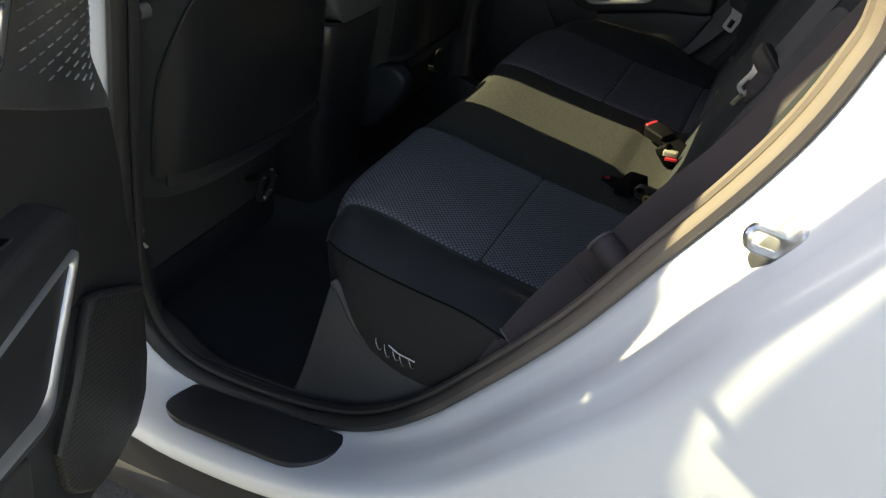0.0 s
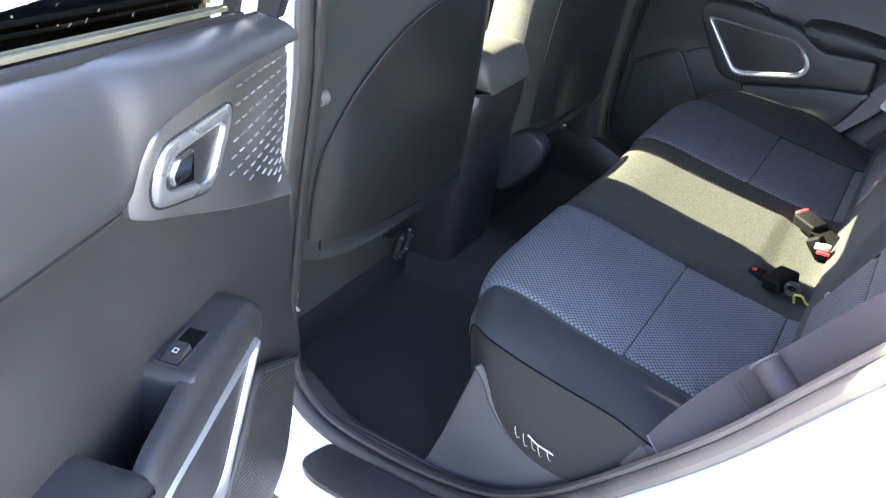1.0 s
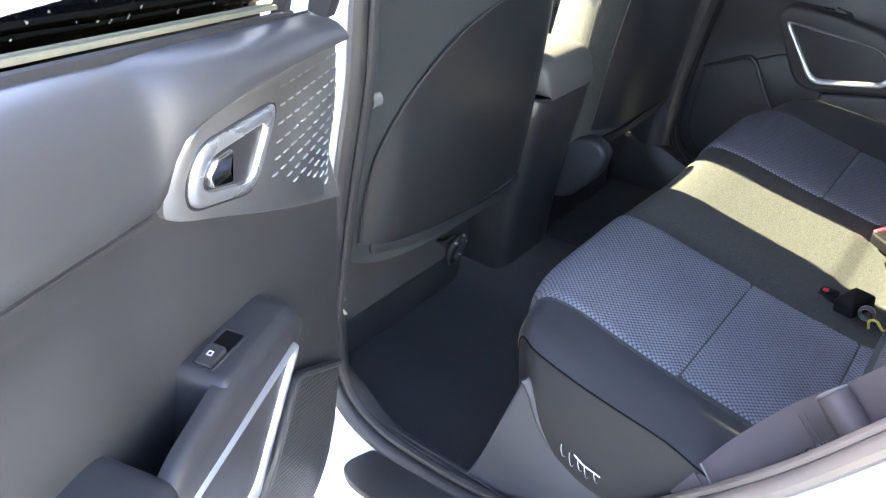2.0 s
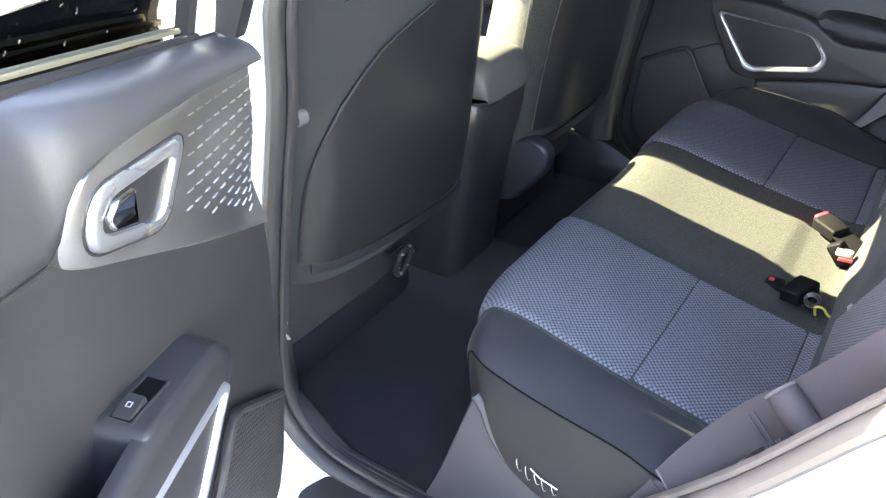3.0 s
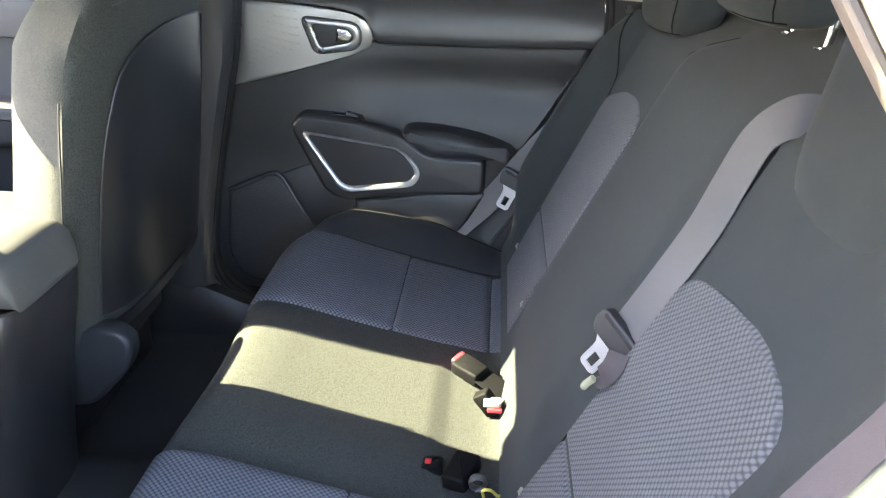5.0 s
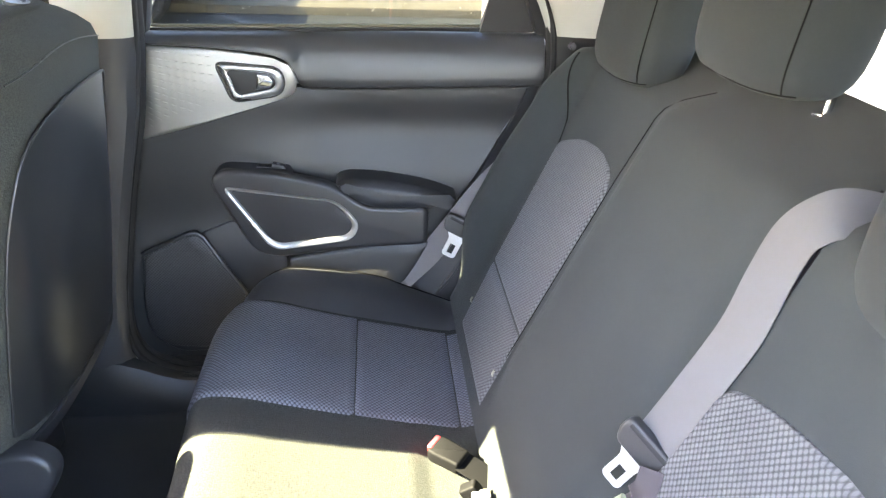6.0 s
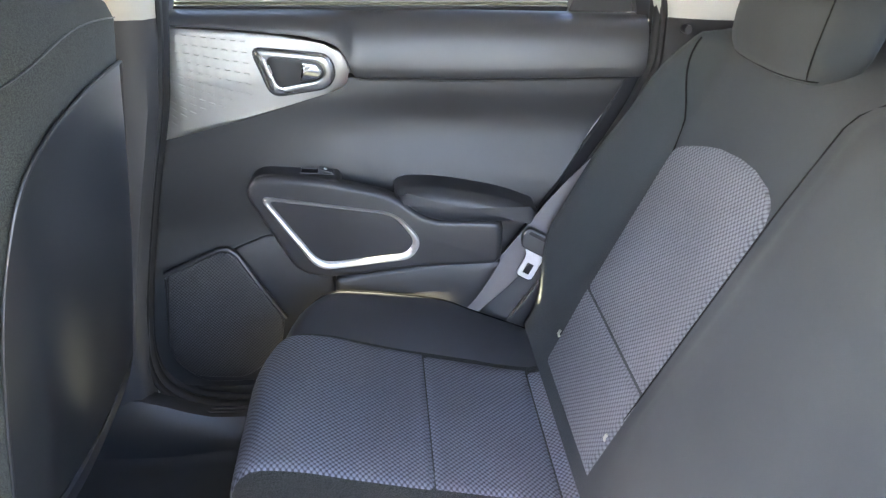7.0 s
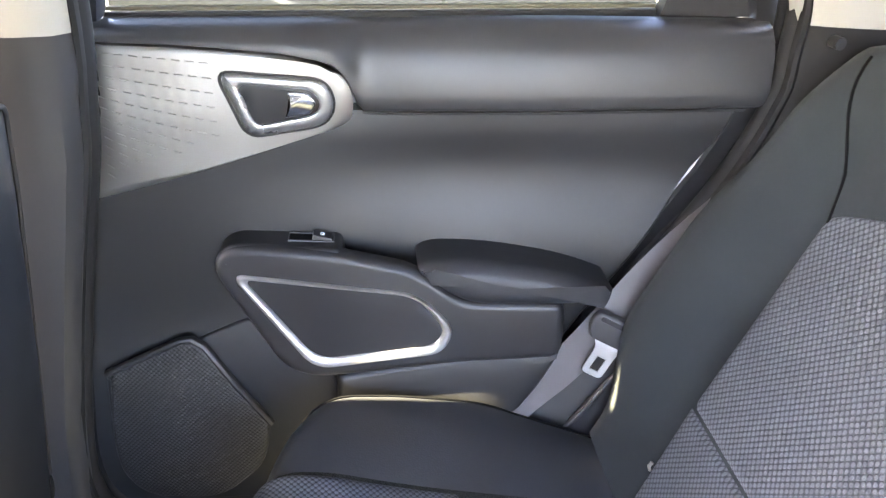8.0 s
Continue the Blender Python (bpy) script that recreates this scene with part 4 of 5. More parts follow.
KICK = rounded([(-0.262, 0.330), (-0.212, 0.440, 0.05), (-0.148, 0.636, 0.02), (-0.135, 0.615), (-0.119, 0.575, 0.03), (-0.090, 0.541, 0.03), (-0.050, 0.519, 0.04), (0.0, 0.510, 0.04), (0.06, 0.516, 0.04), (0.12, 0.54), (0.12, 0.38), (-0.1, 0.33)], 0.01)
LIP = spline([(-0.148, 0, 0.632), (-0.135, 0, 0.613), (-0.119, 0, 0.574), (-0.090, 0, 0.540), (-0.050, 0, 0.518), (0.0, 0, 0.509), (0.06, 0, 0.515), (0.12, 0, 0.54)], 4)
structure("kick_panel", joined(*[plate(KICK, lambda u, v, d: Vector((u, sg * (0.628 + d), v)), -0.05, 0.004, 0.003) for sg in (-1, 1)],
                               *[sweep([Vector((p.x, sg * 0.629, p.z)) for p in LIP], 0.012, 0.012, (0, 1, 0)) for sg in (-1, 1)]), M_KICK, "grey plastic kick panel under the rear bench", "trim")
structure("heel_board", grid([[Vector((x, y, z)) for y in np.linspace(-0.60, 0.60, 24)] for x, z in ((-0.262, 0.318), (-0.245, 0.33), (-0.228, 0.37), (-0.212, 0.42), (-0.19, 0.47), (-0.15, 0.50), (0.2, 0.50))]), M_CARPET, "black carpet on the heel board", "trim")
# metal seat anchor under the cushion's side
anchor = thing("seat_anchor", (-0.05, -0.632, 0.54), "bent bright wire clip hooked into the cushion's side", "wire clip")
for k, (dx, dz) in enumerate(((0.0, 0.0), (0.013, -0.006), (0.026, -0.009), (0.036, -0.012), (0.050, -0.014))):
    mesh("wire", *sweep(spline([(-0.082 + dx, -0.630, 0.566 + dz), (-0.079 + dx, -0.639, 0.560 + dz), (-0.074 + dx, -0.640, 0.549 + dz - 0.003 * (k % 2)), (-0.072 + dx, -0.632, 0.545 + dz)], 3), 0.0011, 0.0011, (0, 1, 0)), M_STEEL, anchor)
mesh("rail", *sweep([Vector((-0.060, -0.638, 0.560)), Vector((-0.045, -0.640, 0.553)), Vector((-0.020, -0.640, 0.548))], 0.002, 0.002, (0, 1, 0)), M_STEEL, anchor)

# ---- rear bench: backrest ----
TILT_X = 0.46


def back_x(z):
    return 0.221 + TILT_X * (z - 0.664)


def bulge(y, z):
    """How far the padding stands out of the backrest's plane."""
    a = abs(y)
    mid = 0.019 * smooth(0.205, 0.150, a) * smooth(0.62, 0.75, z) * smooth(1.20, 1.08, z)
    side = (0.056 if y > 0 else 0.026) * smooth(0.500, 0.585, a) * smooth(0.62, 0.78, z) * smooth(1.20, 1.02, z)
    return mid + side 


def backrest_at(z, y, lift=0.0):
    h = bulge(y, z) + lift
    roll_top = smooth(1.10, 1.165, z)
    roll_side = smooth(0.598, 0.640, abs(y)) if y > 0 else smooth(0.588, 0.630, -y)
    y -= 0.035 * smooth(0.88, 1.02, z) * smooth(0.50, 0.62, y)      # the far shoulder is a little narrower
    return Vector((back_x(z) - h * 0.908 + 0.06 * roll_top ** 2 + 0.10 * roll_side ** 2, y, z + h * 0.418 - 0.012 * roll_top))


EDGE_Z = lambda y: 1.165 - 0.05 * smooth(0.36, 0.62, abs(y))
rows, behind = [], []
for i in range(46):
    row, brow = [], []
    for j in range(71):
        y = -0.638 + 1.276 * (j / 70 + 0.02 * math.sin(2 * math.pi * j / 70) * -1)
        z = 0.60 + (EDGE_Z(y) - 0.60) * i / 45
        row.append(backrest_at(z, y))
        brow.append(Vector((back_x(z) + 0.11, y * 0.99, z + 0.015)))
    rows.append(row)
    behind.append(brow)
backrest = mesh("backrest", *slab(rows, behind), M_CLOTH_BACK, bench_thing, "reclined dark cloth backrest", 70)


def upper_in(z):
    return curve(z, (0.755, 0.211), (0.95, 0.213), (0.980, 0.217), (0.997, 0.227), (1.008, 0.245), (1.015, 0.270), (1.0175, 0.300))


def upper_out(z):
    return curve(z, (0.735, 0.478), (0.90, 0.490), (0.965, 0.494), (0.978, 0.488), (0.988, 0.462), (1.000, 0.428), (1.010, 0.390), (1.0175, 0.325))


def open_in(z):
    return curve(z, (0.755, 0.211), (0.94, 0.213), (0.960, 0.220), (0.972, 0.236), (0.982, 0.265), (0.990, 0.305), (0.996, 0.350), (0.9995, 0.385))


def open_out(z):
    return curve(z, (0.735, 0.478), (0.90, 0.482), (0.955, 0.486), (0.972, 0.482), (0.982, 0.471), (0.990, 0.455), (0.996, 0.430), (0.9995, 0.400))


for sg in (-1, 1):
    inside, outside, top = (upper_in, upper_out, 1.0175) if sg > 0 else (open_in, open_out, 0.9995)
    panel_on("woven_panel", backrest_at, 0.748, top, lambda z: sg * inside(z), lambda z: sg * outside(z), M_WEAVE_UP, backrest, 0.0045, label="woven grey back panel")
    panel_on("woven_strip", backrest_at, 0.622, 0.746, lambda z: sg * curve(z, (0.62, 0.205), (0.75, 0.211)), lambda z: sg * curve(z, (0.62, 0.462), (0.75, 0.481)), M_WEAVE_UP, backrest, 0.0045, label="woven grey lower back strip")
    if sg > 0:
        mesh("edge_seam", *sweep([backrest_at(z, sg * curve(z, (0.968, 0.490), (1.01, 0.510), (1.06, 0.545), (1.11, 0.580)), 0.0005) for z in np.linspace(0.968, 1.108, 14)], 0.0035, 0.003, (-0.9, 0, 0.4)), M_BUCKLE, backrest)
    mesh("centre_seam", *sweep([backrest_at(z, sg * curve(z, (0.62, 0.212), (1.0, 0.215), (1.10, 0.209), (1.145, 0.190), (1.155, 0.165)), 0.0) for z in np.linspace(0.64, 1.15, 30)], 0.003, 0.003, (-0.9, 0, 0.4)), M_BUCKLE, backrest)
for y, z in ((-0.213, 0.657), (0.469, 0.668), (0.216, 0.676), (-0.47, 0.668)):
    c = backrest_at(z, y, 0.004)
    b = thing("seam_clip", c, "tiny white plastic clip in the seat seam", "clip", "seam clips")
    mesh("clip_body", *sweep([c + Vector((0, 0, -0.006)), c + Vector((-0.002, 0, 0)), c + Vector((0.001, 0, 0.006))], 0.005, 0.004, (-1, 0, 0.4)), M_TAG, b)


def headrest(y, x, z, w, h, d, name_label, posts=True, mat=None):
    hr = thing("headrest", (x, y, z), name_label, "headrest", "headrests")
    rows = []
    n = 40

    def place(f, a):
        zz = z + h * f
        swell = max(0.0, 1 - abs(2 * f - 1) ** 4.5) ** 0.5
        deep, wide = d * (0.45 + 0.55 * swell), w * (0.80 + 0.20 * swell)
        c, q = math.cos(a), math.sin(a)
        c, q = math.copysign(abs(c) ** 0.62, c), math.copysign(abs(q) ** 0.45, q)
        return Vector((x + 0.16 * (zz - z) + deep * c - 0.012 * (1 - q * q), y + wide * q, zz))
    fs = [0, 0.012, 0.04, 0.09, 0.16, 0.26, 0.38, 0.5, 0.62, 0.74, 0.84, 0.91, 0.96, 0.988, 1.0]
    for f in fs:
        rows.append([place(f, 2 * math.pi * i / n) for i in range(n)])
    v, f = grid(rows, close_v=True)
    f += [tuple(range(n)), tuple(range(14 * n, 15 * n))]
    mesh("cushion", v, f, mat or M_CLOTH_BACK, hr, "padded cloth cushion", 70)
    for k in (-1, 1):
        mesh("side_seam", *sweep([place(g, math.pi - k * 0.98) for g in np.linspace(0.03, 0.97, 16)], 0.0022, 0.002, (-1, 0, 0)), M_BUCKLE, hr)
    mesh("base_seam", *sweep([place(0.03, math.pi + g) for g in np.linspace(-1.3, 1.3, 20)], 0.0022, 0.002, (0, 0, 1)), M_BUCKLE, hr)
    if posts:
        for k in (-1, 1):
            yy = y + k * w * 0.47
            mesh("post", *sweep([Vector((x + 0.045, yy, z - 0.06)), Vector((x + 0.050, yy, z - 0.01)), Vector((x + 0.055, yy, z + 0.05))], 0.011, 0.011, (1, 0, 0), n=12), M_CHROME, hr, "chrome post")
            mesh("guide", *sweep([Vector((x + 0.042, yy, z - 0.044)), Vector((x + 0.046, yy, z - 0.027))], 0.030, 0.022, (1, 0, 0), n=12), M_BLACK, hr, "dark post guide")
            mesh("guide_ring", *sweep([Vector((x + 0.0455, yy, z - 0.0275)), Vector((x + 0.046, yy, z - 0.025))], 0.017, 0.017, (1, 0, 0), n=12), M_STEEL, hr, "bright ring")
    return hr


headrest(0.388, 0.448, 1.118, 0.108, 0.20, 0.055, "dark cloth rear headrest pushed low onto the backrest", False)
headrest(0.058, 0.482, 1.186, 0.118, 0.20, 0.062, "grey-brown cloth centre headrest on chrome posts", True)
headrest(-0.345, 0.468, 1.060, 0.115, 0.290, 0.058, "dark cloth rear headrest above the open side", False)


# ---- belts and buckles ----
def belt(path, normals, width=0.047):
    n = len(path)
    rows = []
    for i in range(n):
        t = (Vector(path[min(n - 1, i + 1)]) - Vector(path[max(0, i - 1)])).normalized()
        up = Vector(normals[i] if isinstance(normals, list) else normals)
        s = t.cross(up).normalized()
        u = s.cross(t).normalized()
        ring = []
        for a, b in ((-0.5, -1), (-0.5, 1), (-0.44, 1.6), (0, 1.2), (0.44, 1.6), (0.5, 1), (0.5, -1), (0.44, -1.6), (0, -1.2), (-0.44, -1.6)):
            ring.append(Vector(path[i]) + s * (a * width) + u * (b * 0.0006))
        rows.append(ring)
    v, f = grid(rows, close_v=True)
    m = len(rows[0])
    return v, f + [tuple(range(m)), tuple(range((n - 1) * m, n * m))]


def tongue(parent, c, along, normal, mat_metal, k=1.0, grip=None):
    """A belt tongue: plastic body with a slot, and a metal blade. along: towards the blade's tip."""
    a, nrm = Vector(along).normalized(), Vector(normal).normalized()
    s = a.cross(nrm).normalized()
    nrm = s.cross(a).normalized()
    c = Vector(c)

    def put(u, v, d):
        return c + s * u * k + a * v * k + nrm * d
    body = mesh("tongue_body", *plate(rounded([(-0.030, -0.016), (0.030, -0.016), (0.033, 0.0), (0.026, 0.016), (-0.026, 0.016), (-0.033, 0.0)], 0.008), put, -0.005, 0.007, 0.004), grip or M_BLACK, parent, "plastic tongue grip")
    mesh("slot", *plate(rounded([(-0.025, -0.012), (0.025, -0.012), (0.025, -0.007), (-0.025, -0.007)], 0.002), put, 0.004, 0.0078, 0.0005), M_RUBBER, body)
    ring = rounded([(-0.0085, 0.030), (0.0085, 0.030), (0.0085, 0.054), (-0.0085, 0.054)], 0.003)
    mesh("blade", *joined(sweep([put(u, v, 0.001) for u, v in ring], 0.0075 * k, 0.0028, nrm, True, 8, 0.4), plate(rounded([(-0.021, 0.012), (0.021, 0.012), (0.0125, 0.024), (0.0120, 0.032), (-0.0120, 0.032), (-0.0125, 0.024)], 0.003), put, -0.0004, 0.0024, 0.0006)), mat_metal, body, "bright metal blade with a square hole")
    return body


up_back = (-0.908, 0, 0.418)
face = (-0.50, -0.72, 0.48)
centre = thing("seat_belt", (0.305, -0.212, 0.88), "grey centre seat belt lying down the backrest to its tongue", "seat belt", "seat belts")
path = [(0.470, -0.214, 1.128), (0.438, -0.206, 1.132), (0.421, -0.197, 1.122), (0.407, -0.189, 1.101), (0.391, -0.192, 1.062), (0.369, -0.203, 1.012), (0.338, -0.202, 0.945), (0.311, -0.199, 0.888)]
mesh("webbing", *belt(spline(path, 6), (-0.80, -0.35, 0.45)), M_BELT, centre, "grey woven webbing")
tongue(centre, (0.302, -0.199, 0.877), (-0.030, 0.012, -0.054), face, M_BLADE, 1.0)
mesh("loop", *belt(spline([(0.302, -0.223, 0.871), (0.294, -0.233, 0.857), (0.286, -0.227, 0.841), (0.290, -0.213, 0.835)], 5), face, 0.024), M_BELT_WARM, centre, "short folded end of webbing")
mesh("belt_stop", *sweep([Vector((0.279, -0.222, 0.836)), Vector((0.274, -0.219, 0.828)), Vector((0.270, -0.216, 0.820))], 0.009, 0.007, up_back, n=8, power=0.7), M_STOP, centre, "pale plastic belt stop")

near = thing("seat_belt", (0.115, -0.62, 0.645), "brownish grey outer seat belt hanging slack beside the opening", "seat belt", "seat belts")
path = [(0.084, -0.641, 0.574), (0.102, -0.630, 0.612), (0.126, -0.600, 0.650), (0.169, -0.575, 0.711), (0.213, -0.581, 0.773), (0.262, -0.584, 0.852), (0.311, -0.583, 0.933), (0.331, -0.583, 0.969), (0.356, -0.584, 1.015), (0.388, -0.585, 1.078), (0.42, -0.57, 1.16), (0.44, -0.55, 1.28)]
line = spline(path, 6)
facing = [Vector((-0.35, -0.9, 0.25)).lerp(Vector((-0.72, -0.57, 0.40)), smooth(0.80, 0.92, p.z)) for p in line]
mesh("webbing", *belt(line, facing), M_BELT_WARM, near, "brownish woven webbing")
out = Vector((-0.35, -0.9, 0.25))
run = Vector((0.5, -0.06, 0.86)).normalized()
across = run.cross(out).normalized()
c = Vector((0.200, -0.590, 0.748))
hook = c + run * 0.020
roll = mesh("webbing_roll", *sweep([hook + run * 0.016 * math.cos(a) + out * (0.001 + 0.017 * math.sin(a)) - run * 0.012 for a in np.linspace(-0.3, 3.6, 12)], 0.052, 0.003, lambda i: out * math.sin(-0.3 + 3.9 * i / 11) + run * math.cos(-0.3 + 3.9 * i / 11), n=10, power=0.3), M_BELT_WARM, near, "webbing folded back over a stop")
mesh("rod_end", *sweep([hook - across * 0.0265 + run * (0.016 * math.cos(a) - 0.012) + out * (0.002 + 0.017 * math.sin(a)) for a in np.linspace(-0.4, math.pi + 0.4, 14)], 0.0045, 0.0035, across), M_BELT_PALE, roll, "pale edge of the fold")
for d in (0.034, 0.042):
    q = c - run * d
    mesh("stitching", *sweep([q - across * 0.022 + out * 0.004, q + across * 0.022 + out * 0.004], 0.002, 0.002, out), M_BLACK, near)
mesh("label_patch", *belt([Vector((0.0855, -0.6435, 0.577)), Vector((0.1025, -0.6335, 0.612))], out, 0.043), M_BELT_WARM, near, "sewn label with dark print")
for k in range(4):
    q = Vector((0.088 + 0.0036 * k, -0.6435 + 0.0021 * k, 0.584 + 0.0074 * k))
    mesh("print_bar", *sweep([q - across * 0.012 + out * 0.0012, q + across * (0.012 - 0.003 * (k % 2)) + out * 0.0012], 0.0022, 0.0008, out), M_BLACK, near)
q = Vector((0.1065, -0.6290, 0.620))
mesh("label_edge", *sweep([q - across * 0.024 + out * 0.002, q + across * 0.024 + out * 0.002], 0.0025, 0.0015, out), M_BELT_PALE, near, "pale sewn edge")

far = thing("seat_belt", (0.10, 0.625, 0.64), "grey outer seat belt hanging beside the far door", "seat belt", "seat belts")
path = [(0.082, 0.629, 0.620), (0.112, 0.630, 0.650), (0.150, 0.630, 0.690), (0.195, 0.628, 0.752), (0.240, 0.634, 0.812), (0.29, 0.640, 0.868), (0.37, 0.642, 0.95), (0.46, 0.640, 1.05)]
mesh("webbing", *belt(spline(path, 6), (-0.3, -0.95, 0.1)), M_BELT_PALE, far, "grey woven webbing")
tongue(far, (0.212, 0.613, 0.755), (-0.40, 0, -0.90), (-0.2, -0.97, 0.1), M_BLADE, 1.2, M_TRIM_SOFT)
SIDE = rounded([(0.150, 0.575), (0.176, 0.618), (0.220, 0.680), (0.262, 0.720), (0.32, 0.76), (0.36, 0.70), (0.26, 0.56), (0.20, 0.53)], 0.02)
structure("anchor_cover", joined(*[plate(SIDE, lambda u, v, d: Vector((u, sg * (0.634 - d), v)), -0.01, 0.012, 0.006) for sg in (-1, 1)],
                                 *[sweep(spline([Vector((0.170, sg * 0.620, 0.606)), Vector((0.196, sg * 0.619, 0.645)), Vector((0.222, sg * 0.620, 0.684)), Vector((0.272, sg * 0.621, 0.716))], 4), 0.008, 0.008, (0, 1, 0)) for sg in (-1, 1)]), M_TRIM, "dark grey plastic cover at the belt's lower anchor", "trim")


def buckle(place, along, face, name_label, red=True, k=1.0, strap=True):
    a, nrm = Vector(along).normalized(), Vector(face).normalized()
    s = a.cross(nrm).normalized()
    nrm = s.cross(a).normalized()
    c = Vector(place)

    def put(u, v, d):
        return c + s * u * k + a * v * k + nrm * d * k
    b = thing("belt_buckle", c, name_label, "belt buckle", "belt buckles")
    mesh("housing", *plate(rounded([(-0.021, -0.034), (0.021, -0.034), (0.024, 0.02), (0.022, 0.034), (-0.022, 0.034), (-0.024, 0.02)], 0.006), put, -0.013, 0.013, 0.006), M_BUCKLE, b, "black plastic housing")
    if red:
        mesh("release_button", *plate(rounded([(-0.016, 0.027), (0.016, 0.027), (0.016, 0.037), (-0.016, 0.037)], 0.003), put, -0.008, 0.0142, 0.002), M_RED, b, "red release button")
    if strap:
        mesh("stalk", *belt([put(0, -0.03, 0), put(0, -0.07, -0.003), put(0, -0.11, -0.012)], nrm, 0.036), M_BUCKLE, b)
    return b


buckle((0.142, 0.100, 0.618), (-0.063, 0.051, 0.006), (0.1, -0.30, 0.9), "black belt buckle with a red button lying on the bench", True, 0.80)
buckle((0.172, 0.020, 0.612), (-0.55, 0.10, 0.70), (-0.6, -0.6, 0.5), "small black belt buckle tucked behind the cushion", False, 0.6)
tagb = thing("buckle_label", (0.171, 0.017, 0.625), "white paper label with a red edge by the buckle", "label")
mesh("paper", *block(0.166, 0.192, 0.002, 0.018, 0.618, 0.627, 0.003), M_TAG, tagb)
mesh("red_edge", *block(0.172, 0.194, -0.003, 0.003, 0.612, 0.617, 0.0015), M_RED, tagb, "red strip under the paper")
buckle((0.140, -0.138, 0.618), (0.38, 0.92, 0.10), (-0.2, -0.2, 0.95), "black belt buckle lying face up on the bench", False, 0.80, False)
slot = thing("buckle_socket", (0.098, -0.114, 0.606), "small black buckle end with a red button", "belt buckle")
mesh("socket_body", *block(0.082, 0.116, -0.130, -0.100, 0.588, 0.609, 0.006), M_BUCKLE, slot)
mesh("release_button", *block(0.090, 0.099, -0.120, -0.109, 0.603, 0.6105, 0.002), M_RED, slot, "red release button")
loopb = thing("elastic_loop", (0.185, -0.165, 0.605), "yellow and white twist of strap beside the buckle", "strap")
mesh("cord", *sweep(spline([(0.172, -0.166, 0.600), (0.170, -0.170, 0.616), (0.180, -0.173, 0.620), (0.188, -0.168, 0.608), (0.194, -0.160, 0.600)], 5), 0.0045, 0.004, (0, 0, 1)), M_YELLOW, loopb)
mesh("strap_ring", *sweep([Vector((0.163 + 0.010 * math.cos(a), -0.163, 0.622 + 0.010 * math.sin(a))) for a in np.linspace(0, 2 * math.pi, 14, endpoint=False)], 0.005, 0.012, (0, 1, 0), True), M_TRIM_SOFT, loopb, "grey ring")


